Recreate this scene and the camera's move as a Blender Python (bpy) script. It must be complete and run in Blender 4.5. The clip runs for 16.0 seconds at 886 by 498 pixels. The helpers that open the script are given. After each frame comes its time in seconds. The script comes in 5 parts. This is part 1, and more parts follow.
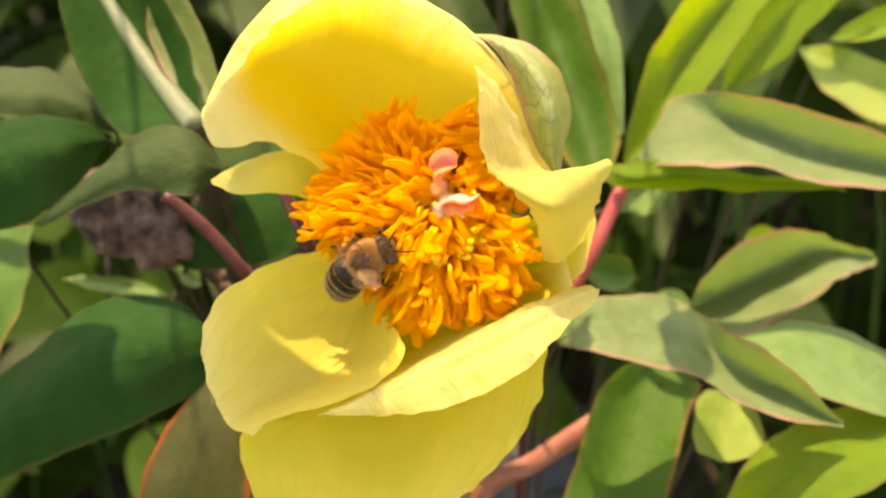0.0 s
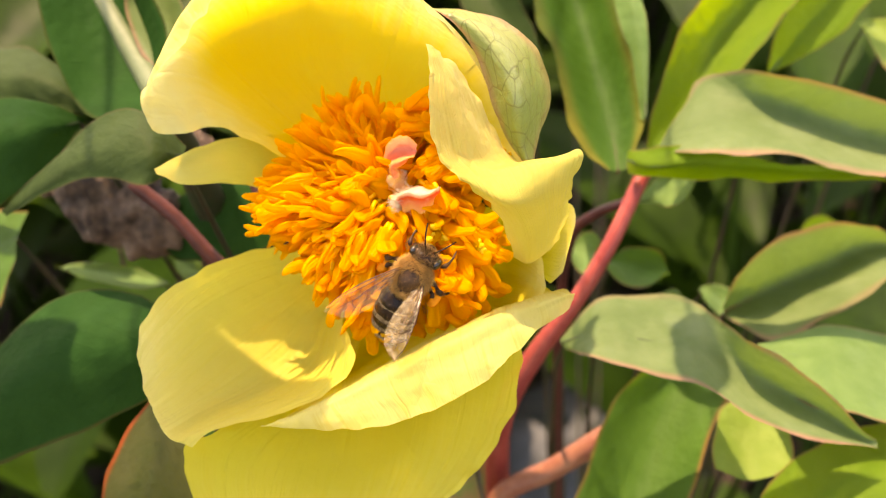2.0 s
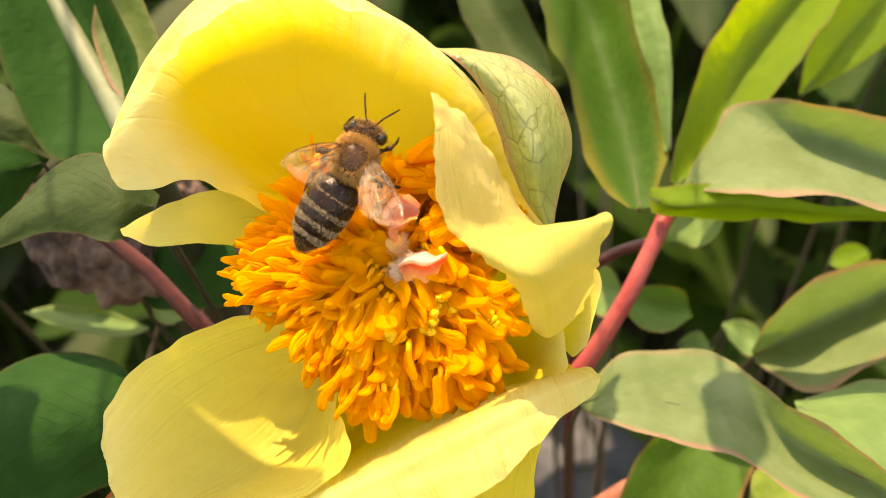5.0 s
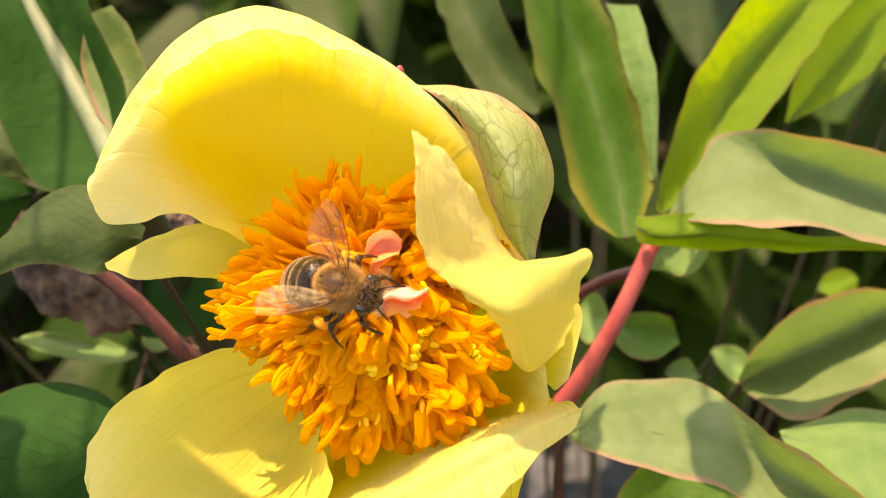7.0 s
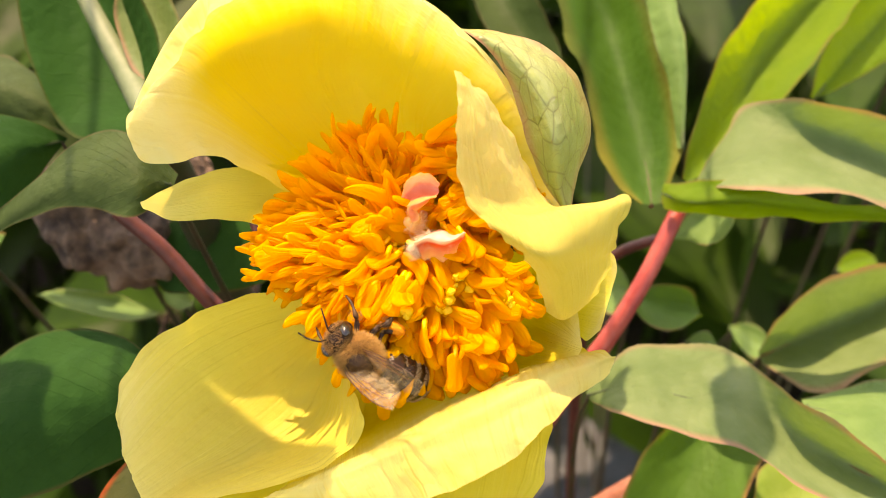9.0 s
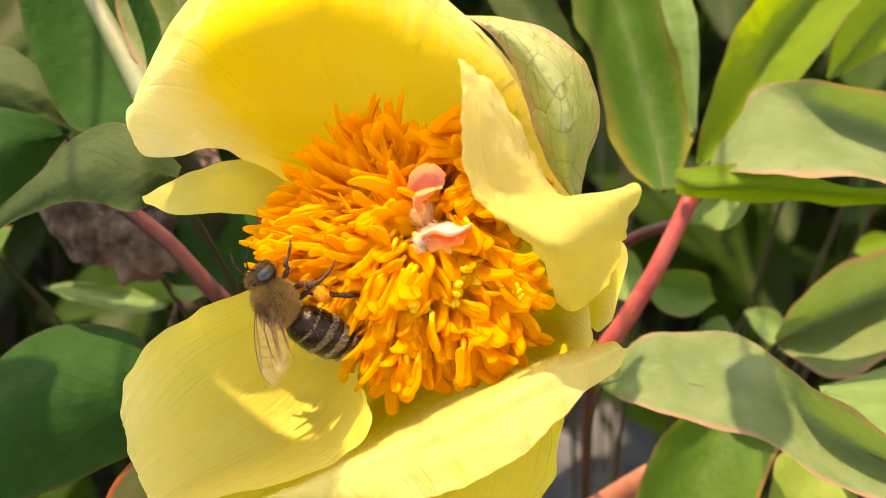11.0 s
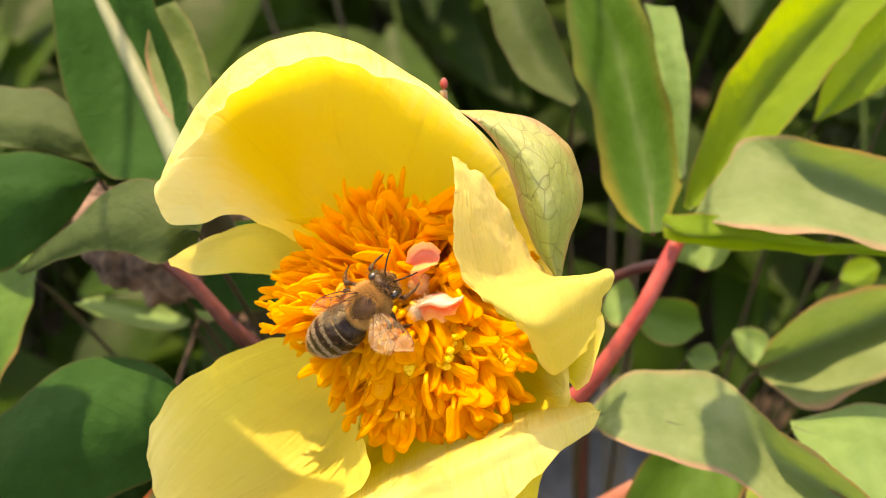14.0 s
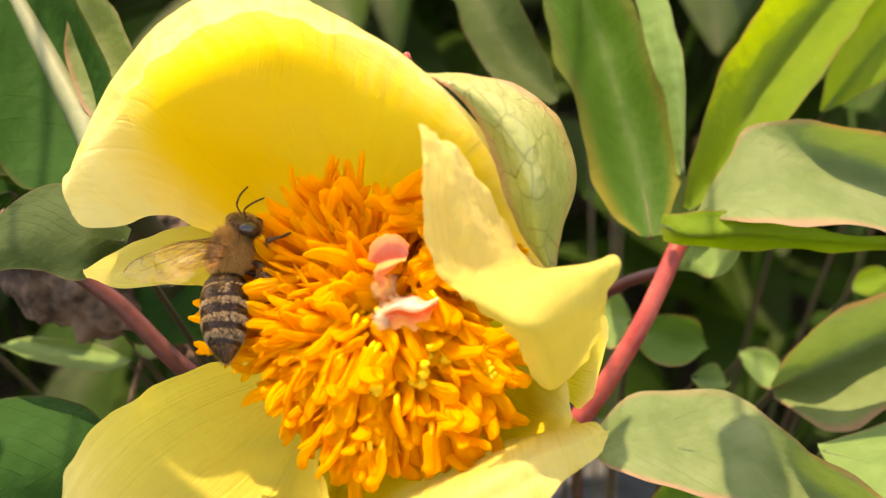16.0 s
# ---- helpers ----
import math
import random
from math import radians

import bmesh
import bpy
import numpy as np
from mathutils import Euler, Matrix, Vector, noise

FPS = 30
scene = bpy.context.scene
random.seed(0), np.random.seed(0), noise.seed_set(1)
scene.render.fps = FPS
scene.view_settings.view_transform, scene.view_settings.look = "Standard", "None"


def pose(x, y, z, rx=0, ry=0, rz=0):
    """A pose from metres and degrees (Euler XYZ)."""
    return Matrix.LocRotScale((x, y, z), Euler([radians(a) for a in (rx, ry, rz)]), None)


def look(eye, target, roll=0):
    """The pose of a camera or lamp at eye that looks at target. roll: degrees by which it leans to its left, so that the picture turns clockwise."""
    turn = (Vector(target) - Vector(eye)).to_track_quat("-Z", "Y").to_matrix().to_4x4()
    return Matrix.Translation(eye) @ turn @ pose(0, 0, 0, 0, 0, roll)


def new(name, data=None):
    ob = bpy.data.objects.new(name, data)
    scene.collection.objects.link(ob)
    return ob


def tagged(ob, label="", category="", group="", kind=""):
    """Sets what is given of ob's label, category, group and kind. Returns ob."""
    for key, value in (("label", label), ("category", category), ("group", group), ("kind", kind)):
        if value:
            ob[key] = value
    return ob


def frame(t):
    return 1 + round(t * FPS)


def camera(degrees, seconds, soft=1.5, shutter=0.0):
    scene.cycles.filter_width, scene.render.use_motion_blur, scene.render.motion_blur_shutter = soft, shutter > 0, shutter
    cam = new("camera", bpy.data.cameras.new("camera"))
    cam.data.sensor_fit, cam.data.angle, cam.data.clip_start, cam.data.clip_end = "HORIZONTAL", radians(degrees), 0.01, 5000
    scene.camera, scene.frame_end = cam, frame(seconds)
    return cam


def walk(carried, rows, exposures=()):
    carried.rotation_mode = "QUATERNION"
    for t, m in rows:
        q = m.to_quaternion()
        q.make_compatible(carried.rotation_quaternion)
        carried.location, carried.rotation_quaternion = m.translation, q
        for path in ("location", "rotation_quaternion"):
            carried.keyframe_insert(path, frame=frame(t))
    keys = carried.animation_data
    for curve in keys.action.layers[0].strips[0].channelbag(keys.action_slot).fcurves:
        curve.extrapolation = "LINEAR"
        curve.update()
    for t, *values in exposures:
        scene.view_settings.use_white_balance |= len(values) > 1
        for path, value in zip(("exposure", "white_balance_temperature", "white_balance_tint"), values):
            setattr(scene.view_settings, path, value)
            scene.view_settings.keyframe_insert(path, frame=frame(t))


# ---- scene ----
cam = camera(39.6, 16.0, soft=0.8)
cam.data.dof.use_dof, cam.data.dof.focus_distance, cam.data.dof.aperture_fstop = True, 0.103, 42
PATH = [
    (0, (-0.00048, -0.00289, 0.44668), (-0.00045, 0.07407, 0.38283), 0.03),
    (0.5, (0.00262, -0.00476, 0.44567), (0.00020, 0.07248, 0.38221), -0.37),
    (1, (0.00211, -0.00533, 0.44482), (-0.00021, 0.07212, 0.38160), 0.48),
    (1.5, (0.01253, -0.00785, 0.44515), (0.00487, 0.06966, 0.38243), -2.78),
    (2, (0.01466, 0.00829, 0.44024), (0.00480, 0.08356, 0.37514), -4.14),
    (2.5, (0.01354, 0.02078, 0.43388), (0.00319, 0.09488, 0.36753), -4.59),
    (3, (0.01296, 0.02099, 0.43580), (0.00346, 0.09460, 0.36879), -4.15),
    (3.5, (0.01419, 0.02158, 0.43397), (0.00431, 0.09542, 0.36726), -4.28),
    (4, (0.01373, 0.02270, 0.43421), (0.00466, 0.09633, 0.36716), -3.99),
    (4.5, (0.01363, 0.02431, 0.43718), (0.00421, 0.09736, 0.36954), -4.63),
    (5, (0.01225, 0.02377, 0.43636), (0.00273, 0.09822, 0.37028), -4.31),
    (5.2, (0.01034, 0.02472, 0.43801), (0.00154, 0.09918, 0.37185), -4.09),
    (7.3, (0.01390, 0.02448, 0.43798), (0.00405, 0.09970, 0.37283), -4.31),
    (7.5, (0.01370, 0.02469, 0.43801), (0.00331, 0.09961, 0.37260), -4.59),
    (8, (0.01273, 0.02312, 0.43791), (0.00257, 0.09823, 0.37267), -3.74),
    (8.5, (0.01068, 0.02080, 0.43588), (0.00130, 0.09628, 0.37096), -2.80),
    (10.8, (0.01248, 0.02351, 0.43353), (0.00184, 0.09772, 0.36736), -3.62),
    (11, (0.01145, 0.02319, 0.43400), (0.00067, 0.09741, 0.36784), -4.19),
    (11.5, (0.00929, 0.02157, 0.43685), (-0.00251, 0.09542, 0.37046), -4.31),
    (12, (0.01213, 0.02421, 0.43815), (-0.00021, 0.09745, 0.37118), -4.84),
    (12.5, (0.01463, 0.02672, 0.44136), (0.00168, 0.09917, 0.37367), -5.98),
    (13, (0.01401, 0.02729, 0.44138), (0.00152, 0.09971, 0.37356), -5.61),
    (13.5, (0.01675, 0.02776, 0.44276), (0.00329, 0.09966, 0.37457), -6.33),
    (14, (0.01475, 0.02274, 0.44880), (0.00222, 0.09384, 0.37960), -4.18),
    (14.5, (0.01415, 0.02765, 0.43732), (0.00393, 0.09974, 0.36877), -3.80),
    (15, (0.01388, 0.03314, 0.43548), (0.00393, 0.10692, 0.36871), -5.64),
    (15.5, (0.01223, 0.03197, 0.43306), (0.00229, 0.10650, 0.36713), -4.97),
    (16, (0.01287, 0.03249, 0.43268), (0.00240, 0.10702, 0.36683), -4.87),
]
walk(cam, [(t, look(eye, target, roll)) for t, eye, target, roll in PATH], [(0, 2.24, 11500, 27), (16, 2.24, 11500, 27)])

# the flower's space: x to the right, y up the flower, z out of it
FLOWER = Matrix(((0.99500, -0.01421, 0.09883, 0.00000), (0.08290, 0.66930, -0.73835, 0.09750), (-0.05565, 0.74285, 0.66714, 0.37100), (0, 0, 0, 1)))

# ---- light ----
world = bpy.data.worlds.new("sky")
scene.world = world
world.use_nodes = True
SUN_DIR = FLOWER.to_3x3() @ Vector((-0.23, 0.9, 0.34)).normalized()
sky = world.node_tree.nodes.new("ShaderNodeTexSky")
sky.sky_type, sky.sun_disc = "NISHITA", False
sky.sun_elevation = math.asin(SUN_DIR.z)
sky.sun_rotation = math.atan2(SUN_DIR.x, SUN_DIR.y)
world.node_tree.nodes["Background"].inputs[1].default_value = 0.15
world.node_tree.links.new(sky.outputs[0], world.node_tree.nodes["Background"].inputs[0])
sun = new("sun", bpy.data.lights.new("sun", "SUN"))
sun.data.energy, sun.data.angle, sun.data.color = 2.05, radians(0.6), (1.0, 0.94, 0.84)
sun.matrix_world = look(SUN_DIR * 2, (0, 0, 0))


# ---- materials ----
class Nodes:
    """A short way to write node trees."""

    def __init__(self, name):
        self.mat = bpy.data.materials.new(name)
        self.mat.use_nodes = True
        self.tree = self.mat.node_tree
        self.tree.nodes.clear()

    def add(self, kind, **given):
        node = self.tree.nodes.new("ShaderNode" + kind)
        for key, value in given.items():
            if key == "_feature":
                node.feature = value
                continue
            if key == "_operation":
                node.operation = value
                continue
            if key == "_use_clamp":
                node.use_clamp = value
                continue
            if key == "_data_type":
                node.data_type = value
                continue
            if key == "_interpolation_type":
                node.interpolation_type = value
                continue
            socket = node.inputs[int(key[1:])] if key[0] == "i" and key[1:].isdigit() else node.inputs[key.replace("__", " ")]
            if isinstance(value, bpy.types.NodeSocket):
                self.tree.links.new(value, socket)
            else:
                socket.default_value = value
        return node

    def math(self, op, a, b=0.0, clamp=False):
        return self.add("Math", _operation=op, _use_clamp=clamp, i0=a, i1=b).outputs[0]

    def mix(self, f, a, b):
        n = self.add("Mix", _data_type="RGBA")
        for i, v in ((0, f), (6, a), (7, b)):
            if isinstance(v, bpy.types.NodeSocket):
                self.tree.links.new(v, n.inputs[i])
            else:
                n.inputs[i].default_value = v if i == 0 else (*v, 1)
        return n.outputs[2]

    def ramp(self, f, *stops):
        n = self.add("ValToRGB", Fac=f)
        el = n.color_ramp.elements
        while len(el) < len(stops):
            el.new(0.5)
        for e, (p, c) in zip(el, stops):
            e.position, e.color = p, (*c, 1) if len(c) == 3 else c
        return n.outputs[0]

    def step(self, v, lo, hi):
        return self.add("MapRange", _interpolation_type="SMOOTHSTEP", Value=v, From__Min=lo, From__Max=hi).outputs[0]

    def noise(self, scale, detail=3.0, vector=None, rough=0.55, stretch=None):
        v = vector or self.add("TexCoord").outputs["Object"]
        if stretch:
            v = self.add("Mapping", Vector=v, Scale=stretch).outputs[0]
        return self.add("TexNoise", Vector=v, Scale=scale, Detail=detail, Roughness=rough).outputs[0]

    def uv(self):
        return self.add("SeparateXYZ", Vector=self.add("UVMap").outputs[0]).outputs

    def bump(self, height, strength, distance):
        return self.add("Bump", Height=height, Strength=strength, Distance=distance).outputs[0]

    def out(self, shader):
        self.add("OutputMaterial", Surface=shader)
        return self.mat


def petal_material(name, tip, mid, base, through_colour, share=0.42, clear=0.1, deep_to=0.38, pale_side=0.0, pale_at=0.95, crumple=0.4):
    n = Nodes(name)
    u, v, _ = n.uv()
    uvn = n.add("UVMap").outputs[0]
    streak = n.noise(1.0, 4, vector=uvn, stretch=(60, 2.2, 1))
    blotch = n.noise(190, 3)
    place = n.math("ADD", v, n.math("MULTIPLY", n.math("SUBTRACT", streak, 0.5), 0.22))
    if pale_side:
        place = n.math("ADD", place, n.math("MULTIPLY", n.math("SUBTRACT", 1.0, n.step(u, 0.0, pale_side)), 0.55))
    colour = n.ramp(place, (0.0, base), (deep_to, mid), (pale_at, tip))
    colour = n.mix(n.math("MULTIPLY", n.step(blotch, 0.42, 0.72), 0.3), colour, mid)
    vein = n.step(n.noise(1.0, 2, vector=uvn, stretch=(38, 1.1, 1)), 0.56, 0.7)
    line = n.step(n.noise(1.0, 2, vector=uvn, stretch=(75, 1.6, 1)), 0.58, 0.66)
    colour = n.mix(n.math("MULTIPLY", n.math("MULTIPLY", line, n.step(v, 0.5, 0.95)), 0.45), colour, (mid[0] * 0.8, mid[1] * 0.72, mid[2] * 0.5))
    bump = n.bump(n.math("ADD", n.math("MULTIPLY", streak, 0.6), n.math("ADD", n.math("MULTIPLY", n.noise(420, 3), 0.6), n.math("ADD", n.math("MULTIPLY", vein, 0.25), n.math("ADD", n.math("MULTIPLY", n.math("ABSOLUTE", n.math("SUBTRACT", n.noise(150, 3), 0.5)), 2.2), n.math("MULTIPLY", n.math("ABSOLUTE", n.math("SUBTRACT", n.noise(330, 2), 0.5)), n.math("MULTIPLY", n.step(v, 0.3, 0.9), 5.0 * crumple)))))), 0.5, 0.0005)
    top = n.add("BsdfPrincipled", Base__Color=colour, Roughness=0.55, Normal=bump)
    top.inputs["Specular IOR Level"].default_value = 0.3
    top.inputs["Sheen Weight"].default_value = 0.08
    deep = n.mix(n.step(place, deep_to, pale_at + 0.05), through_colour, (0.96, 0.88, 0.42))
    low = n.add("BsdfTranslucent", Color=deep, Normal=bump)
    body = n.add("MixShader", Fac=share, i1=top.outputs[0], i2=low.outputs[0])
    # thin tissue: part of the light goes straight through, tinted
    thin = n.add("BsdfTransparent", Color=(1.0, 0.93, 0.5, 1))
    return n.out(n.add("MixShader", Fac=clear, i1=body.outputs[0], i2=thin.outputs[0]).outputs[0])


def leaf_material(name, dark, light, through_colour, edge=(0.3, 0.12, 0.08), share=0.32, gloss=0.6, edge_at=0.02, spec=0.14, net=0.0):
    n = Nodes(name)
    u, v, _ = n.uv()
    side = n.math("ABSOLUTE", n.math("SUBTRACT", u, 0.5))
    wob = n.noise(90, 2)
    phase = n.math("ADD", n.math("MULTIPLY", v, 44.0), n.math("ADD", n.math("MULTIPLY", side, -34.0), n.math("MULTIPLY", wob, 5.0)))
    rib = n.step(n.math("SUBTRACT", 1.0, n.math("ABSOLUTE", n.math("SINE", phase))), 0.86, 1.0)
    tone = n.math("ADD", n.math("MULTIPLY", n.noise(55, 4), 0.7), n.math("MULTIPLY", n.noise(420, 2), 0.3))
    colour = n.mix(n.step(tone, 0.36, 0.64), dark, light)
    colour = n.mix(n.math("MULTIPLY", n.step(n.noise(140, 5), 0.52, 0.75), 0.3), colour, (light[0] * 1.5, light[1] * 1.4, light[2] * 1.9))
    rnd = n.add("ObjectInfo").outputs["Random"]
    colour = n.mix(n.math("MULTIPLY", rnd, 0.35), colour, light)
    colour = n.mix(n.math("MULTIPLY", rib, 0.1), colour, (light[0] * 1.5, light[1] * 1.35, light[2] * 1.5))
    if net:
        warped = n.add("Mapping", Vector=n.add("TexCoord").outputs["Object"], Scale=(1, 0.7, 1)).outputs[0]
        cells = n.add("TexVoronoi", _feature="DISTANCE_TO_EDGE", Vector=warped, Scale=520.0).outputs["Distance"]
        fine = n.add("TexVoronoi", _feature="DISTANCE_TO_EDGE", Vector=warped, Scale=1250.0).outputs["Distance"]
        net_line = n.math("SUBTRACT", 1.0, n.step(n.math("MINIMUM", cells, n.math("ADD", fine, 0.02)), 0.0, 0.05))
        colour = n.mix(n.math("MULTIPLY", net_line, net), colour, (dark[0] * 0.62, dark[1] * 0.42, dark[2] * 0.45))
        rib = n.math("ADD", n.math("MULTIPLY", rib, 0.1), n.math("MULTIPLY", net_line, 0.1))
    rim = n.math("SUBTRACT", 0.5, side)
    rim = n.math("SUBTRACT", 1.0, n.step(n.math("ADD", rim, n.math("MULTIPLY", n.math("SUBTRACT", wob, 0.5), 0.05)), edge_at * 0.2, edge_at * 1.6))
    colour = n.mix(n.math("MULTIPLY", rim, n.math("MULTIPLY", n.step(n.noise(28, 2), 0.3, 0.56), 0.75)), colour, edge)
    bump = n.bump(n.math("ADD", n.math("MULTIPLY", rib, -0.2 if net else -0.08), n.math("ADD", n.math("MULTIPLY", n.noise(600, 4), 0.5), n.math("MULTIPLY", n.noise(170, 3), 0.35 if net else 1.2))), 0.7, 0.0008)
    top = n.add("BsdfPrincipled", Base__Color=colour, Roughness=gloss, Normal=bump)
    top.inputs["Specular IOR Level"].default_value = spec
    low = n.add("BsdfTranslucent", Color=n.mix(n.math("MULTIPLY", rim, 0.7), through_colour, (0.45, 0.16, 0.05)), Normal=bump)
    return n.out(n.add("MixShader", Fac=share, i1=top.outputs[0], i2=low.outputs[0]).outputs[0])


def plain_material(name, a, b, scale=400.0, rough=0.5, bump_mm=0.1, through_colour=None, share=0.0, metal=0.0, island=False, spec=0.4):
    n = Nodes(name)
    f = n.step(n.math("ADD", n.math("MULTIPLY", n.noise(scale, 4), 0.65), n.math("MULTIPLY", n.noise(scale * 6, 2), 0.35)), 0.34, 0.68)
    if island:
        f = n.math("ADD", n.math("MULTIPLY", f, 0.5), n.math("MULTIPLY", n.add("NewGeometry").outputs["Random Per Island"], 0.6), clamp=True)
    colour = n.mix(f, a, b)
    bump = n.bump(n.noise(scale * 3, 4), 0.6, bump_mm * 0.001)
    top = n.add("BsdfPrincipled", Base__Color=colour, Roughness=rough, Metallic=metal, Normal=bump)
    top.inputs["Specular IOR Level"].default_value = spec
    shader = top.outputs[0]
    if through_colour:
        low = n.add("BsdfTranslucent", Color=(*through_colour, 1))
        shader = n.add("MixShader", Fac=share, i1=shader, i2=low.outputs[0]).outputs[0]
    return n.out(shader)


def anther_material(name, a, b):
    n = Nodes(name)
    u, v, _ = n.uv()
    rnd = n.add("ObjectInfo").outputs["Random"]
    f = n.math("ADD", n.math("MULTIPLY", n.step(n.noise(900, 3), 0.3, 0.7), 0.6), n.math("ADD", n.math("MULTIPLY", rnd, 0.22), n.math("MULTIPLY", n.add("NewGeometry").outputs["Random Per Island"], 0.28)), clamp=True)
    crease = n.noise(1.0, 3, vector=n.add("UVMap").outputs[0], stretch=(9, 2.2, 1))
    bump = n.bump(n.math("ADD", n.math("MULTIPLY", crease, 1.6), n.math("MULTIPLY", n.noise(2600, 3), 0.8)), 0.8, 0.0004)
    top = n.add("BsdfPrincipled", Base__Color=n.mix(n.math("MULTIPLY", n.step(v, 0.75, 1.0), 0.25), n.mix(f, a, b), (1.0, 0.54, 0.02)), Roughness=0.55, Normal=bump)
    top.inputs["Specular IOR Level"].default_value = 0.35
    low = n.add("BsdfTranslucent", Color=(1.0, 0.62, 0.01, 1))
    body = n.add("MixShader", Fac=0.5, i1=top.outputs[0], i2=low.outputs[0])
    # thin walls: part of the light goes straight through, tinted
    thin = n.add("BsdfTransparent", Color=(1.0, 0.78, 0.1, 1))
    return n.out(n.add("MixShader", Fac=0.32, i1=body.outputs[0], i2=thin.outputs[0]).outputs[0])


def stigma_material(name, stops):
    n = Nodes(name)
    u, v, _ = n.uv()
    wob = n.noise(700, 3)
    f = n.math("ADD", u, n.math("MULTIPLY", n.math("SUBTRACT", wob, 0.5), 0.16))
    colour = n.ramp(f, *stops)
    colour = n.mix(n.math("MULTIPLY", n.step(n.noise(1800, 3), 0.5, 0.75), 0.25), colour, (0.88, 0.5, 0.34))
    bump = n.bump(n.noise(1600, 4), 0.6, 0.0002)
    top = n.add("BsdfPrincipled", Base__Color=colour, Roughness=0.45, Normal=bump)
    low = n.add("BsdfTranslucent", Color=colour)
    return n.out(n.add("MixShader", Fac=0.4, i1=top.outputs[0], i2=low.outputs[0]).outputs[0])


def wing_material():
    n = Nodes("wing_membrane")
    film = n.add("BsdfPrincipled", Base__Color=(0.8, 0.68, 0.48, 1), Roughness=0.22)
    film.inputs["Specular IOR Level"].default_value = 0.7
    clear = n.add("BsdfTransparent", Color=(0.97, 0.88, 0.68, 1))
    grain = n.step(n.noise(1500, 3), 0.3, 0.75)
    amount = n.math("ADD", 0.03, n.math("MULTIPLY", grain, 0.14))
    return n.out(n.add("MixShader", Fac=amount, i1=clear.outputs[0], i2=film.outputs[0]).outputs[0])


PETAL = petal_material("petal", (0.631, 0.586, 0.127), (0.64, 0.569, 0.089), (0.733, 0.525, 0.015), (0.801, 0.699, 0.074), 0.44)
PETAL_PALE = petal_material("petal_pale", (0.495, 0.474, 0.153), (0.511, 0.467, 0.097), (0.606, 0.458, 0.028), (0.654, 0.605, 0.119), 0.4, crumple=1.3)
PETAL_FOLD = petal_material("petal_folded", (0.557, 0.527, 0.169), (0.624, 0.493, 0.022), (0.675, 0.476, 0.014), (0.759, 0.622, 0.06), 0.4, 0.1, 0.42, 0.0, 0.6)
PETAL_LOW = petal_material("petal_low", (0.658, 0.588, 0.051), (0.658, 0.571, 0.044), (0.658, 0.519, 0.022), (0.725, 0.64, 0.037), 0.46, 0.1, 0.4)
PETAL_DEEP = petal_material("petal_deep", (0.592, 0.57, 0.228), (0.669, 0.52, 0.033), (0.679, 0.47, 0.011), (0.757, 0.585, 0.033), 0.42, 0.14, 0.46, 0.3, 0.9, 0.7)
SEPAL = leaf_material("sepal", (0.19, 0.25, 0.065), (0.29, 0.34, 0.11), (0.4, 0.5, 0.08), edge=(0.5, 0.16, 0.09), share=0.25, gloss=0.3, edge_at=0.1, spec=0.6, net=0.8)
LEAF_MID = leaf_material("leaf_green", (0.024, 0.083, 0.01), (0.05, 0.132, 0.021), (0.161, 0.34, 0.014), edge=(0.255, 0.111, 0.043), edge_at=0.03, share=0.28)
# yellowish edge colour paints sun coming through the margin; the middle is darkened
LEAF_UPRIGHT = leaf_material("leaf_lit_margin", (0.022, 0.078, 0.011), (0.043, 0.118, 0.02), (0.146, 0.32, 0.014), edge=(0.24, 0.2, 0.03), edge_at=0.13, share=0.28)
# leaf green darkened in its colour to stand in for shade on the leaves
LEAF_SHADED = leaf_material("leaf_shaded_green", (0.0065, 0.037, 0.0075), (0.013, 0.056, 0.012), (0.035, 0.105, 0.01), edge=(0.03, 0.045, 0.015), share=0.2, spec=0.03)
# paler copy of the leaf green, with sunlight put into its colour
LEAF_PALE_LIT = leaf_material("leaf_pale_sunlit", (0.079, 0.167, 0.047), (0.137, 0.243, 0.08), (0.216, 0.368, 0.042), share=0.3)
LEAF_GREY = leaf_material("leaf_grey_green", (0.082, 0.142, 0.05), (0.145, 0.21, 0.09), (0.18, 0.31, 0.035), edge=(0.36, 0.17, 0.13), edge_at=0.05, share=0.28)
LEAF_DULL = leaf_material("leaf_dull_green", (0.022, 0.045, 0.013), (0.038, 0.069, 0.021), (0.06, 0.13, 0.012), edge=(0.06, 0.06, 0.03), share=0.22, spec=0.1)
# yellower base colour imitates sun shining through, besides the real translucency
LEAF_LIME = leaf_material("leaf_backlit_green", (0.071, 0.171, 0.013), (0.132, 0.242, 0.026), (0.378, 0.55, 0.013), share=0.5)
# lightest leaf copy: full sun painted into the base colour
LEAF_SUN = leaf_material("leaf_sunlit_green", (0.146, 0.25, 0.045), (0.224, 0.32, 0.08), (0.361, 0.5, 0.03), share=0.35)
LEAF_RED = leaf_material("leaf_reddish", (0.03, 0.055, 0.016), (0.065, 0.075, 0.028), (0.3, 0.26, 0.015), edge=(0.5, 0.08, 0.02), edge_at=0.045, share=0.34)
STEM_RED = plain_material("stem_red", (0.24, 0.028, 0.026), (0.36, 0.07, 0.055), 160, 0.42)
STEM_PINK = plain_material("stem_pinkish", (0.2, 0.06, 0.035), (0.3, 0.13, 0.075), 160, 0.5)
# stalk red lowered in colour to look half shaded
STEM_DULL = plain_material("stem_shaded_red", (0.055, 0.013, 0.011), (0.11, 0.027, 0.021), 160, 0.5)
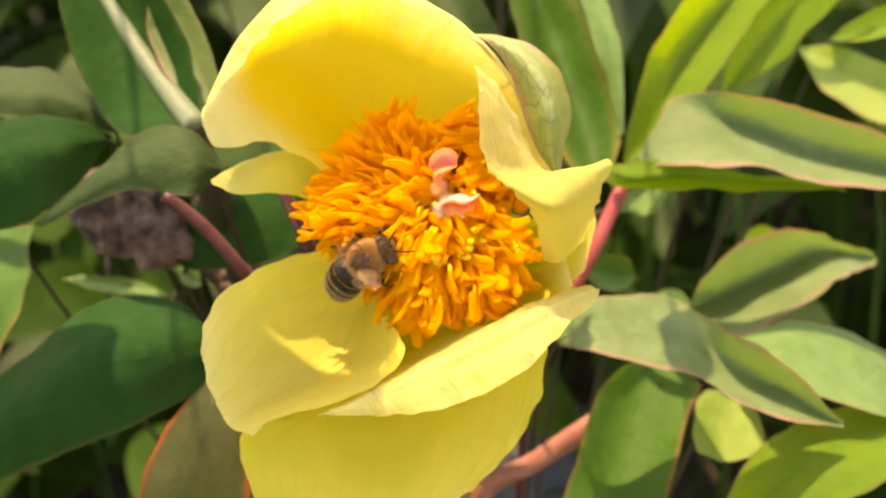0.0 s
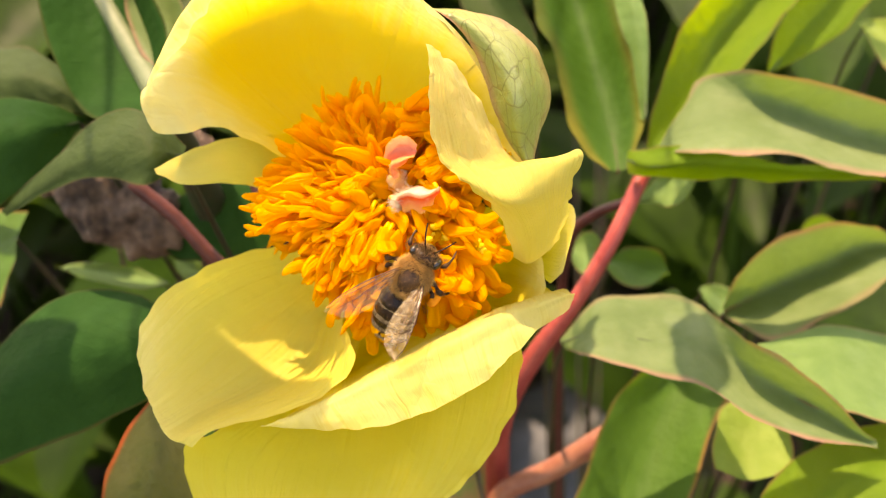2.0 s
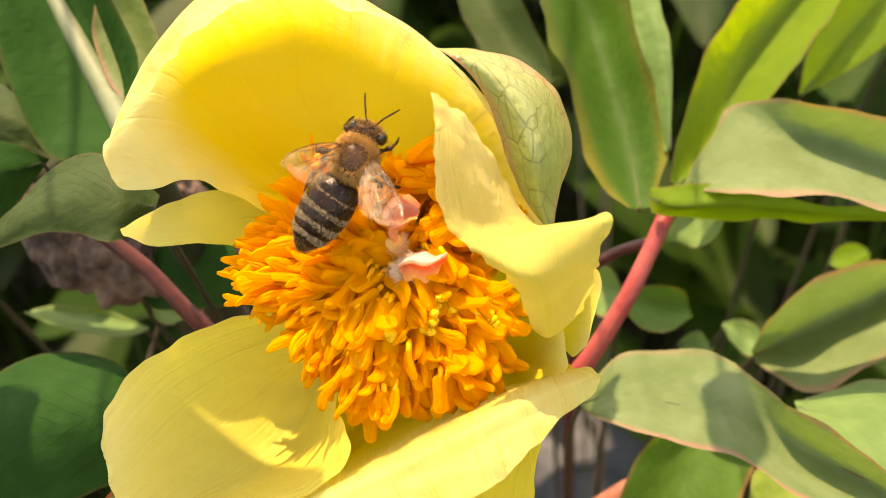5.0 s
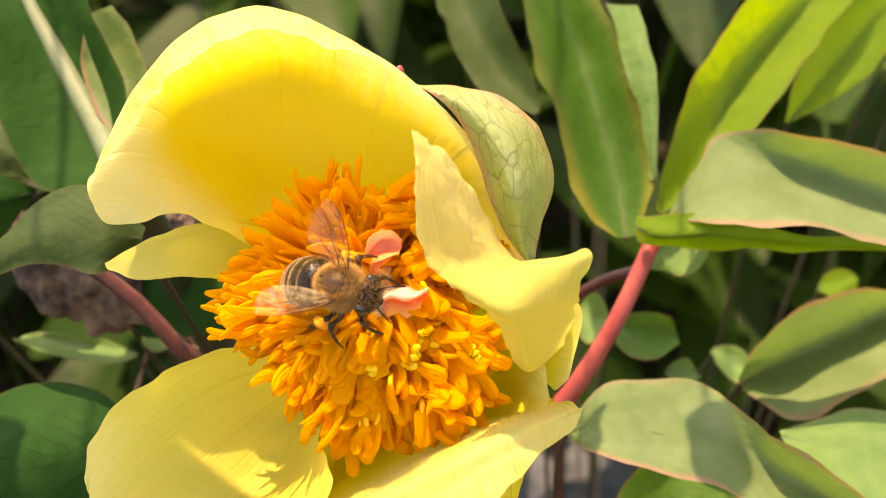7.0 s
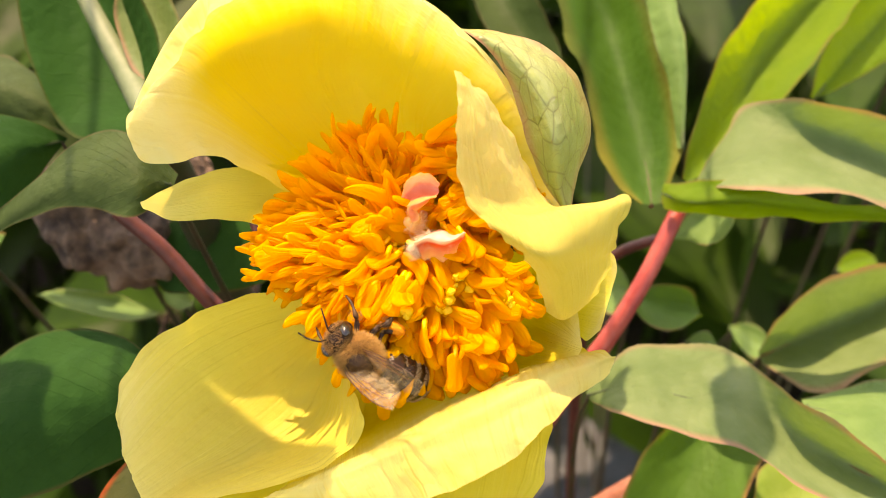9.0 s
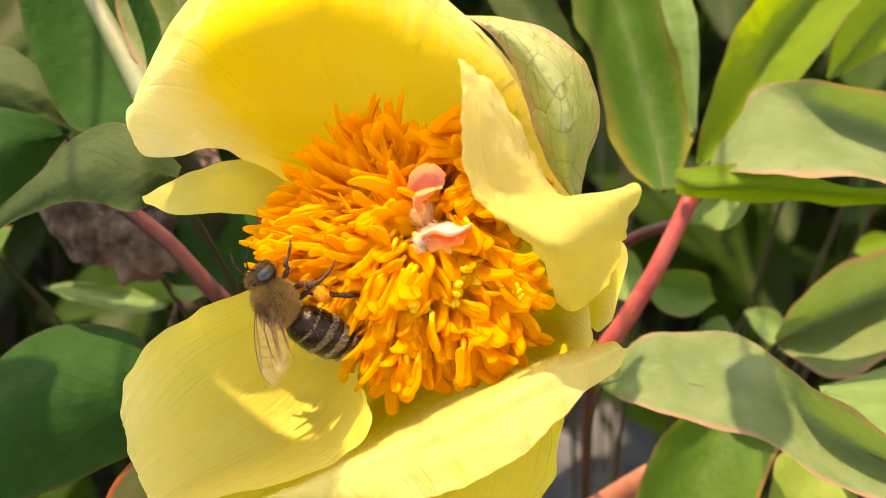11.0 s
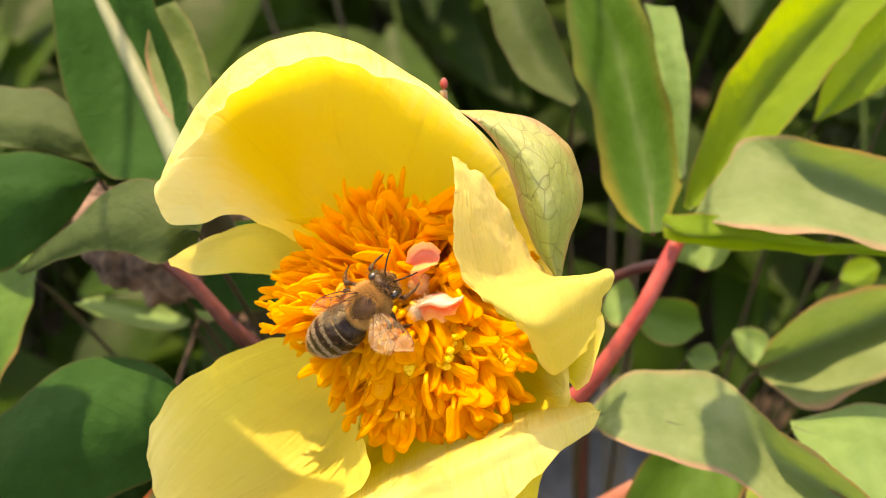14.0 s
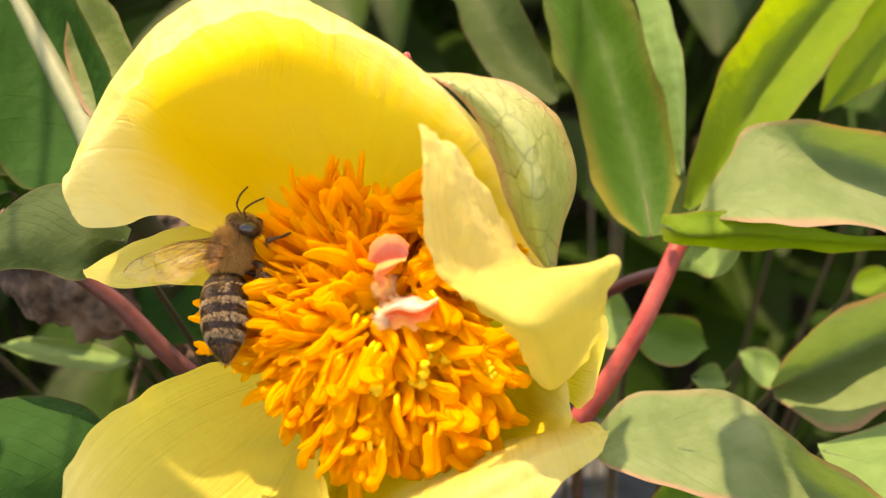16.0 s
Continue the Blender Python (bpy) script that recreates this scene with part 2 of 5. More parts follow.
# petioles under the leaves: their shade is in this dark green
STEM_DEEP = plain_material("stem_shaded_green", (0.016, 0.03, 0.008), (0.05, 0.028, 0.016), 160, 0.6)
STEM_GREEN = plain_material("stem_green", (0.14, 0.2, 0.05), (0.3, 0.16, 0.08), 160, 0.45)
RIB_SOFT = plain_material("midrib_green", (0.05, 0.085, 0.025), (0.085, 0.125, 0.045), 120, 0.65)
RIB_DEEP = plain_material("midrib_deep_green", (0.012, 0.034, 0.009), (0.022, 0.05, 0.014), 120, 0.65)
RIB_PALE = plain_material("midrib_pale", (0.09, 0.13, 0.065), (0.14, 0.18, 0.1), 120, 0.6)
ANTHER = anther_material("anther", (1.0, 0.45, 0.006), (1.0, 0.56, 0.012))
FILAMENT = plain_material("filament", (0.98, 0.56, 0.015), (1.0, 0.68, 0.04), 500, 0.5, through_colour=(1.0, 0.66, 0.015), share=0.45)
POLLEN = plain_material("pollen", (0.98, 0.6, 0.015), (1.0, 0.74, 0.05), 1800, 0.7, 0.4, through_colour=(1.0, 0.75, 0.05), share=0.3)
CARPEL = plain_material("carpel", (0.9, 0.5, 0.12), (0.9, 0.42, 0.1), 500, 0.6, through_colour=(0.9, 0.55, 0.3), share=0.25)
STIGMA_UP = stigma_material("stigma_cup", ((0.0, (0.85, 0.42, 0.1)), (0.1, (0.8, 0.32, 0.18)), (0.45, (0.8, 0.34, 0.24)), (0.8, (0.78, 0.24, 0.14)), (1.0, (0.88, 0.45, 0.12))))
STIGMA_FOLD = stigma_material("stigma_fold", ((0.0, (0.85, 0.42, 0.1)), (0.2, (0.82, 0.34, 0.13)), (0.7, (0.8, 0.26, 0.1)), (1.0, (0.88, 0.48, 0.14))))
STIGMA_LOW = stigma_material("stigma_saddle", ((0.0, (0.86, 0.46, 0.36)), (0.3, (0.9, 0.52, 0.46)), (0.46, (0.92, 0.68, 0.4)), (0.56, (0.8, 0.1, 0.02)), (0.74, (0.82, 0.2, 0.05)), (1.0, (0.9, 0.46, 0.1))))
FUZZ = plain_material("fuzz", (0.9, 0.72, 0.48), (0.95, 0.84, 0.66), 900, 0.7, through_colour=(0.9, 0.8, 0.6), share=0.3)
CHITIN = plain_material("chitin", (0.006, 0.0035, 0.002), (0.026, 0.012, 0.005), 900, 0.25, 0.15, spec=0.2)
LEG = plain_material("leg_brown", (0.016, 0.008, 0.004), (0.07, 0.03, 0.01), 900, 0.5, spec=0.25)
CHITIN_TAN = plain_material("chitin_brown", (0.04, 0.017, 0.006), (0.11, 0.05, 0.017), 900, 0.42, spec=0.28)
FELT = plain_material("bee_felt", (0.13, 0.085, 0.04), (0.5, 0.4, 0.24), 700, 0.75, island=True)
FUR = plain_material("bee_fur", (0.1, 0.046, 0.012), (0.4, 0.21, 0.06), 700, 0.7, island=True)
FUR_PALE = plain_material("bee_fur_pale", (0.24, 0.115, 0.028), (0.78, 0.47, 0.15), 700, 0.7, through_colour=(0.7, 0.42, 0.13), share=0.3, island=True)
EYE = plain_material("eye", (0.006, 0.005, 0.004), (0.016, 0.012, 0.01), 2500, 0.18, 0.05, spec=0.7)
BASKET = plain_material("pollen_load", (0.7, 0.2, 0.004), (0.82, 0.3, 0.01), 1500, 0.7, 0.4)
MEMBRANE = wing_material()
VEIN = plain_material("wing_vein", (0.04, 0.014, 0.006), (0.11, 0.04, 0.014), 900, 0.4)
SOIL = plain_material("soil", (0.02, 0.014, 0.01), (0.055, 0.04, 0.028), 60, 0.95, 6)
STONE = plain_material("stone", (0.055, 0.063, 0.072), (0.11, 0.12, 0.133), 80, 0.85, 2)
DRY = plain_material("dry_leaf", (0.012, 0.007, 0.005), (0.2, 0.13, 0.09), 110, 0.85, 2.5)
# very dark greens stand in for the deep shade inside the bush
FOLIAGE = plain_material("foliage", (0.004, 0.016, 0.002), (0.024, 0.06, 0.007), 60, 0.5, 1, through_colour=(0.1, 0.25, 0.008), share=0.24, island=True, spec=0.12)


# ---- handles of the forms, in millimetres in the flower's space ----
HOOD = [
    [(-8.8, 1.3, -9), (-8.2, 1.8, -10.5), (-7.2, 2.1, -11.5), (-6, 2.4, -12), (-4.5, 2.6, -12), (-3, 2.6, -12), (-2.2, 2.5, -11.8), (-1.2, 2.3, -11.5), (-0.5, 2, -10.5), (0.4, 1.5, -9.8), (1.5, 0.6, -10), (3, -0.6, -10), (4, -2, -10)],
    [(-17.7, 5.8, -7), (-19, 8.5, -9), (-18.9, 11.1, -12), (-17.7, 13.3, -14), (-15.2, 13.9, -15), (-12.1, 13.9, -15.5), (-9.8, 13.6, -15), (-7.6, 13, -14.5), (-4.3, 11.6, -13), (-0.7, 9.5, -10), (1.7, 6.6, -9), (3.2, 3.9, -9), (3.7, 1.4, -8)],
    [(-21, 5.3, -4), (-22.3, 8.5, -5), (-22.3, 12.9, -8), (-20.4, 17, -11), (-16.7, 19.5, -13), (-12.2, 20.7, -13), (-9.4, 20.4, -12.5), (-6.7, 19.3, -11.5), (-2.9, 16.8, -9), (1.6, 13.7, -5), (5.3, 10.2, -4), (7.7, 5.4, -4), (8.4, 1.3, -4)],
    [(-23.3, 4.9, -2.5), (-24.2, 8.6, -2), (-23.5, 11.5, -1.5), (-21.4, 15.5, -0.8), (-17.6, 19.3, 0.3), (-14.3, 21.1, 1.5), (-10.1, 22, 2), (-5.5, 20.7, 2.5), (-1.3, 18.2, 3), (2.5, 15.2, 3.5), (6.9, 11, 1.2), (10.1, 5.2, -1.2), (11.4, 0.6, -2)],
    [(-24.4, 5.9, -1.5), (-24.8, 8.2, -0.5), (-22.9, 10.2, 0.5), (-19.9, 14, 0.8), (-17.1, 16.2, 3.6), (-12.5, 18.7, 6), (-9, 19.6, 6), (-4.9, 18.3, 6), (-1.4, 17.2, 6), (1.9, 15.2, 5.5), (6.3, 10.9, 2.6), (9.4, 5.4, -0.2), (10.9, 0.6, -1)],
]
SMALL = [
    [(-10.2, 6.0, -11.6), (-10.0, 3.0, -12.6), (-9.5, -0.6, -10.6)],
    [(-14.4, 5.6, -9.6), (-14.2, 2.8, -9.6), (-13.8, -0.1, -8.6)],
    [(-18.7, 4.7, -7.6), (-18.2, 2.5, -6.6), (-18.0, 0.6, -6.6)],
    [(-22.2, 3.1, -5.6), (-21.9, 1.7, -5.1), (-21.7, 0.2, -5.1)],
    [(-24.0, 1.8, -3.6), (-24.0, 1.6, -3.6), (-23.8, 1.2, -3.6)],
]
LOWL = [
    [(-7, -5.7, -11), (-6.6, -6.7, -11.5), (-6.4, -7.8, -12), (-6.1, -8.8, -11.5), (-5.8, -9.6, -10)],
    [(-12.5, -5.4, -10.5), (-12.1, -8.2, -11.2), (-11.1, -11, -11.3), (-8.2, -13, -10), (-6.1, -12.9, -3)],
    [(-17.2, -6.5, -8.5), (-16.9, -10.2, -9.6), (-14.9, -14.2, -9.8), (-9.8, -16.9, -8.8), (-4.8, -15.6, 1)],
    [(-20.9, -8.4, -6.2), (-20.4, -12.5, -7.4), (-18.5, -17, -7.5), (-13, -19.6, -7), (-5.8, -18.2, 0.5)],
    [(-23.5, -10.7, -3.8), (-22.9, -15.2, -4.8), (-21.2, -19.5, -4.8), (-17.7, -21.5, -5), (-10.9, -21, -1)],
    [(-24.5, -13, -1), (-24.1, -17.4, -1.8), (-23, -20.9, -1.8), (-20.8, -23.1, -2), (-17.5, -22.7, -1)],
    [(-24.8, -15.7, -0.6), (-24.3, -18.4, -1), (-23.4, -21.2, -1), (-21.7, -23.7, -1), (-19.9, -24.5, -1)],
]
FOLD = [
    [(-6.3, -10.3, -11), (-4.1, -10.6, -12), (-0.5, -9.8, -12.5), (3.6, -8.8, -12), (7.2, -8, -11), (9.6, -7.2, -9)],
    [(-9.7, -19.2, -8), (-6, -16.9, -11), (-0.7, -13.4, -12), (4.4, -11.3, -11), (8.6, -9.9, -8), (12, -9.5, -4)],
    [(-11.5, -21.8, -5), (-6.4, -19.1, -8), (-0, -15.7, -9), (6.3, -12.6, -8), (10.9, -10.7, -5), (13.7, -9.8, -2)],
    [(-12.2, -22.3, -1), (-5.7, -19, 2), (0.6, -15.5, 3.5), (6.4, -12.6, 3.5), (10.8, -11, 2.5), (15.3, -9.9, 1)],
    [(-12.7, -22.3, 0), (-5.3, -20, 3.6), (1.3, -17.4, 5.4), (6.7, -14.7, 5.2), (11.3, -12.3, 3.5), (15.5, -10.4, 1)],
    [(-13.5, -22.4, -0.2), (-3.7, -22.1, 4.2), (2.7, -20, 6.4), (7.4, -17.3, 6), (11.6, -13.6, 4), (14.9, -11.5, 1.5)],
]
BOTTOM = [
    [(-8.8, -17.6, -10), (-1.3, -15.7, -11), (6.4, -11.9, -10)],
    [(-16.5, -22.4, -6), (-4.9, -21.9, -7), (10, -14.4, -7)],
    [(-21.2, -25, -5), (-6, -26.7, -5), (11.1, -16.4, -6)],
    [(-20.8, -29.3, -4.5), (-7.1, -30.7, -3.5), (9.2, -23.6, -5)],
    [(-18.9, -32.9, -4), (-7.7, -33.7, -3), (3.7, -29.9, -4)],
    [(-14.3, -35, -4), (-8.9, -35, -3), (-2.9, -33.6, -4)],
]
CURL = [
    [(9, -5.6, -6), (10.8, -7, -4), (12.8, -6.1, -6)],
    [(10, -6.1, -2), (11.4, -7.2, 0), (13.8, -5.7, -2)],
    [(8, -2.7, 4), (10.9, -4.4, 4), (14.7, -3.3, 1)],
    [(5.8, -0.9, 7.5), (9.4, -2.2, 8), (14.8, -0.5, 5)],
    [(3.8, 0.8, 8), (8, 0.5, 6.5), (15.5, 2.3, 6.3)],
    [(2.6, 2.9, 8.5), (6.3, 1.9, 5.5), (11.5, 1.4, 2)],
    [(2.2, 6.2, 9), (5, 5.6, 7), (9.4, 2.9, 0)],
    [(2.3, 9.5, 9), (4.2, 8.7, 7.5), (7.3, 6.3, 2.5)],
    [(1.9, 11.6, 8.3), (3, 11.1, 8), (4.6, 10, 5)],
]
BACKR = [
    [(8.1, -3.2, -8), (10.1, -5.7, -9), (11.5, -8.1, -8)],
    [(12.8, -1.3, -6), (13.4, -4.7, -7), (13.1, -8.8, -6)],
    [(15.2, -1.6, -3), (15.2, -4.7, -4), (13.9, -9.2, -4)],
    [(15.6, -2.8, -2), (15.6, -4.9, -3), (14.7, -8.3, -3)],
]
INNER = [
    [(5.1, -0.6, -11), (4.1, -6.7, -12), (3.1, -10.2, -10)],
    [(9.8, -2.5, -8), (8.4, -8.2, -9), (6.1, -12.5, -7)],
    [(12.3, -4.7, -5), (11.3, -9.2, -5), (9.8, -12.3, -3.5)],
    [(12.8, -8.4, -1.5), (13, -9.7, -1), (12.2, -11.3, -1)],
]
SEPAL_ROWS = [
    [(11, 1.6, 1), (11.3, 1.5, 1), (11.7, 1.6, 0.5)],
    [(9.5, 3.6, 1), (10.6, 3.8, 2), (12.3, 4.3, -1)],
    [(8, 6.6, 1.5), (10.3, 6.8, 4), (13.6, 8, -3)],
    [(6.6, 10.7, 2.5), (9.4, 10.2, 4.5), (13.2, 10.9, -3)],
    [(5.2, 13.2, 3.5), (7.9, 12.9, 4), (11.9, 13.4, -2)],
    [(3.3, 14.9, 4), (5, 14.9, 3.5), (8.8, 15.3, 0)],
    [(1.7, 15.9, 3), (2.6, 15.7, 3), (4.8, 15.8, 2)],
]
STEM_R = [(29.6, 5.8, -43), (27.9, 2.5, -42), (24.5, -4.6, -42), (19.9, -12.5, -44), (15.5, -18.9, -48), (11.2, -29.2, -56)]
STEM_L = [(-31.4, 1.9, -24), (-26.9, -1.8, -25), (-22.2, -7.2, -27), (-16.4, -12.9, -32), (-10.6, -19, -40)]
STEM_P = [(28.4, -28.7, -55), (25, -31, -56), (18.6, -35.4, -58), (11.5, -40, -62)]
STEM_B = [(28.1, 1.2, -44.0), (25.8, 0.6, -46.0), (23.1, -0.6, -49.0), (20.8, -3.1, -53.0)]
STEM_L2 = [(-17, 1.8, -20), (-16, -0.8, -20), (-14.4, -4.2, -20), (-13.4, -6.8, -22)]
BUD = (0.4, 19.5, -14)
BEIGE = (-39, 0.5, -48)
GRAY = (26.2, -30.5, -80)


# ---- building ----
def link_mesh(name, verts, faces, material, parent=None, uvs=None, label="", smooth=True):
    """One mesh object; places in metres in the space of its parent."""
    me = bpy.data.meshes.new(name)
    me.from_pydata([tuple(v) for v in verts], [], faces)
    if uvs is not None:
        layer = me.uv_layers.new(name="UVMap")
        idx = np.zeros(len(me.loops), dtype=np.int32)
        me.loops.foreach_get("vertex_index", idx)
        layer.data.foreach_set("uv", np.asarray(uvs, dtype=np.float32)[idx].ravel())
    if smooth:
        me.polygons.foreach_set("use_smooth", [True] * len(me.polygons))
    me.materials.append(material)
    ob = new(name, me)
    if parent:
        ob.parent = parent
    if label:
        tagged(ob, label)
    return ob


def curve_through(points, count):
    """Points on a smooth curve through the given ones (Catmull-Rom)."""
    p = np.asarray(points, float)
    p = np.concatenate([2 * p[:1] - p[1:2], p, 2 * p[-1:] - p[-2:-1]])
    out = []
    for s in np.linspace(0, len(p) - 3 - 1e-6, count):
        i = int(s)
        t = s - i
        a, b, c, d = p[i : i + 4]
        out.append(0.5 * (2 * b + (c - a) * t + (2 * a - 5 * b + 4 * c - d) * t**2 + (3 * b - a - 3 * c + d) * t**3))
    return np.array(out)


def even_curve(points, count):
    """As curve_through, but without overshoot where the given points lie unevenly."""
    p = np.asarray(points, float)
    p = np.concatenate([2 * p[:1] - p[1:2], p, 2 * p[-1:] - p[-2:-1]])
    k = np.concatenate([[0], np.cumsum(np.sqrt(np.maximum(np.linalg.norm(np.diff(p, axis=0), axis=1), 1e-6)))])
    out = []
    for s in np.linspace(0, len(p) - 3 - 1e-6, count):
        i = int(s)
        t0, t1, t2, t3 = k[i : i + 4]
        t = t1 + (s - i) * (t2 - t1)
        a, b, c, d = p[i : i + 4]
        e = (t1 - t) / (t1 - t0) * a + (t - t0) / (t1 - t0) * b
        f = (t2 - t) / (t2 - t1) * b + (t - t1) / (t2 - t1) * c
        g = (t3 - t) / (t3 - t2) * c + (t - t2) / (t3 - t2) * d
        h = (t2 - t) / (t2 - t0) * e + (t - t0) / (t2 - t0) * f
        m = (t3 - t) / (t3 - t1) * f + (t - t1) / (t3 - t1) * g
        out.append((t2 - t) / (t2 - t1) * h + (t - t1) / (t2 - t1) * m)
    return np.array(out)


def surface(rows, nv=36, nu=30):
    """A smooth surface over rows of handles: an array of nv x nu places in millimetres."""
    across = np.array([curve_through(r, nu) for r in rows])
    return np.stack([curve_through(across[:, k], nv) for k in range(nu)], axis=1)


def normals_of(g):
    du, dv = np.gradient(g, axis=1), np.gradient(g, axis=0)
    n = np.cross(du, dv)
    return n / np.maximum(np.linalg.norm(n, axis=-1, keepdims=True), 1e-9)


def grid_faces(nv, nu, wrap=False):
    faces = []
    for j in range(nv - 1):
        for i in range(nu if wrap else nu - 1):
            k = (i + 1) % nu
            faces.append((j * nu + i, j * nu + k, (j + 1) * nu + k, (j + 1) * nu + i))
    return faces


def rippled(g, seed, amount, margin, size, pleats=0.0):
    """Lets a surface waver: small swells all over, ruffles along the margin, an uneven edge."""
    n = normals_of(g)
    nv, nu, _ = g.shape
    v, u = np.meshgrid(np.linspace(0, 1, nv), np.linspace(0, 1, nu), indexing="ij")
    rim = np.maximum(np.maximum(0, v - 0.78) / 0.22, np.maximum(0, np.abs(u - 0.5) - 0.4) / 0.1) * np.minimum(1, v * 4)
    out = g.copy()
    for j in range(nv):
        for i in range(nu):
            q = Vector(g[j, i]) / size + Vector((seed * 7.3, 0, 0))
            swell = noise.noise(q) * amount * min(1, v[j, i] * 3)
            ruffle = noise.noise(q * 2.6 + Vector((0, 9, 0))) * margin * rim[j, i]
            pleat = noise.noise(Vector((u[j, i] * 26 + seed * 3.7, v[j, i] * 2.4, seed))) + 0.5 * noise.noise(Vector((u[j, i] * 61, v[j, i] * 4, seed)))
            out[j, i] += n[j, i] * (swell + ruffle + pleat * pleats * (0.25 + v[j, i]))
            out[j, i, :2] += np.array([noise.noise(q * 3.1 + Vector((3, 0, 5))), noise.noise(q * 3.1 + Vector((8, 2, 0)))]) * margin * 0.6 * rim[j, i]
    return out


def sheet(name, rows, material, parent, seed, amount=0.25, margin=0.45, size=7.0, nv=40, nu=32, label="", origin=(0, 0, 0), pleats=0.0):
    g = rippled(surface(rows, nv, nu), seed, amount, margin, size, pleats)
    v, u = np.meshgrid(np.linspace(0, 1, nv), np.linspace(0, 1, nu), indexing="ij")
    verts = (g.reshape(-1, 3) - np.asarray(origin)) * 0.001
    return link_mesh(name, verts, grid_faces(nv, nu), material, parent, np.stack([u.ravel(), v.ravel()], 1), label)


def tube_data(points, radii, sides=8, count=None, cap=True):
    """Vertices (same unit as given) and faces of a tapering tube along a smooth curve."""
    count = count or max(4, 4 * len(points))
    c = even_curve(points, count)
    r = np.interp(np.linspace(0, 1, count), np.linspace(0, 1, len(radii)), radii)
    tang = np.gradient(c, axis=0)
    tang /= np.maximum(np.linalg.norm(tang, axis=1, keepdims=True), 1e-9)
    ref = np.array([0.31, 0.17, 0.93]) if abs(tang[0] @ np.array([0.31, 0.17, 0.93])) < 0.9 else np.array([1.0, 0, 0])
    verts = []
    for k in range(count):
        a = np.cross(tang[k], ref)
        a /= np.linalg.norm(a)
        b = np.cross(tang[k], a)
        for s in range(sides):
            w = 2 * math.pi * s / sides
            verts.append(c[k] + r[k] * (a * math.cos(w) + b * math.sin(w)))
    faces = grid_faces(count, sides, wrap=True)
    if cap:
        faces += [tuple(range(sides))[::-1], tuple((count - 1) * sides + s for s in range(sides))]
    return np.array(verts), faces


def tube(name, points, radii, material, parent=None, sides=8, label="", origin=(0, 0, 0), count=None):
    v, f = tube_data(points, radii, sides, count)
    return link_mesh(name, (v - np.asarray(origin)) * 0.001, f, material, parent, label=label)


def blob_data(centre, size, seed=0, rough=0.0, seg=14, rings=10, turn=None):
    """An ellipsoid with an uneven skin."""
    verts, faces = [], []
    for j in range(rings + 1):
        for i in range(seg):
            th, ph = math.pi * j / rings, 2 * math.pi * i / seg
            d = Vector((math.sin(th) * math.cos(ph), math.sin(th) * math.sin(ph), math.cos(th)))
            k = 1 + rough * noise.noise(d * 2.2 + Vector((seed * 3.1, 0, 0)))
            p = Vector((d.x * size[0], d.y * size[1], d.z * size[2])) * k
            if turn:
                p = turn @ p
            verts.append(np.array(p) + np.asarray(centre))
    return np.array(verts), grid_faces(rings + 1, seg, wrap=True)


def blob(name, centre, size, material, parent=None, seed=0, rough=0.0, seg=14, rings=10, label="", turn=None, origin=(0, 0, 0)):
    v, f = blob_data(centre, size, seed, rough, seg, rings, turn)
    return link_mesh(name, (v - np.asarray(origin)) * 0.001, f, material, parent, label=label)


def hairs(name, roots, ways, length, width, material, parent, label="", seed=1, bend=0.35):
    """Many short tapering hairs as one mesh, in millimetres."""
    rng = np.random.default_rng(seed)
    verts, faces = [], []
    for p, d in zip(np.asarray(roots), np.asarray(ways)):
        d = d + rng.normal(0, bend, 3)
        d /= np.linalg.norm(d)
        a = np.cross(d, rng.normal(0, 1, 3))
        a /= max(np.linalg.norm(a), 1e-9)
        b = np.cross(d, a)
        ln = length * rng.uniform(0.6, 1.25)
        mid = p + d * ln * 0.55 + a * ln * 0.08
        k = len(verts)
        verts += [p + a * width, p - a * width * 0.5 + b * width * 0.87, p - a * width * 0.5 - b * width * 0.87]
        verts += [mid + a * width * 0.7, mid - a * width * 0.35 + b * width * 0.6, mid - a * width * 0.35 - b * width * 0.6, p + d * ln]
        faces += [(k, k + 1, k + 4, k + 3), (k + 1, k + 2, k + 5, k + 4), (k + 2, k, k + 3, k + 5), (k + 3, k + 4, k + 6), (k + 4, k + 5, k + 6), (k + 5, k + 3, k + 6)]
    ob = link_mesh(name, np.array(verts) * 0.001, faces, material, parent, label=label)
    return tagged(ob, kind="stuff")


def local(p):
    """The inverse: a world place as millimetres in the flower's space."""
    return np.array(FLOWER.inverted() @ Vector(p)) * 1000


DOWN = -np.array((FLOWER.to_3x3().inverted() @ Vector((0, 0, 1)))[:])

# ---- ground ----
def ground():
    def height(x, y):
        return 0.012 * noise.noise(Vector((x * 9, y * 9, 0))) + 0.006 * noise.noise(Vector((x * 40, y * 40, 3)))

    near = np.linspace(-0.7, 0.7, 90)
    ticks_x = np.concatenate([[-60, -12, -3, -1.2], near, [1.2, 3, 12, 60]])
    ticks_y = np.concatenate([[-60, -12, -3, -1], near + 0.4, [1.6, 3, 12, 200]])
    verts = [(x, y, height(x, y) if abs(x) < 1 and -0.5 < y < 1.3 else 0) for y in ticks_y for x in ticks_x]
    ob = link_mesh("ground", verts, grid_faces(len(ticks_y), len(ticks_x)), SOIL)
    tagged(ob, "dark crumbly garden soil in the shade of the leaves", "ground", kind="structure")


ground()

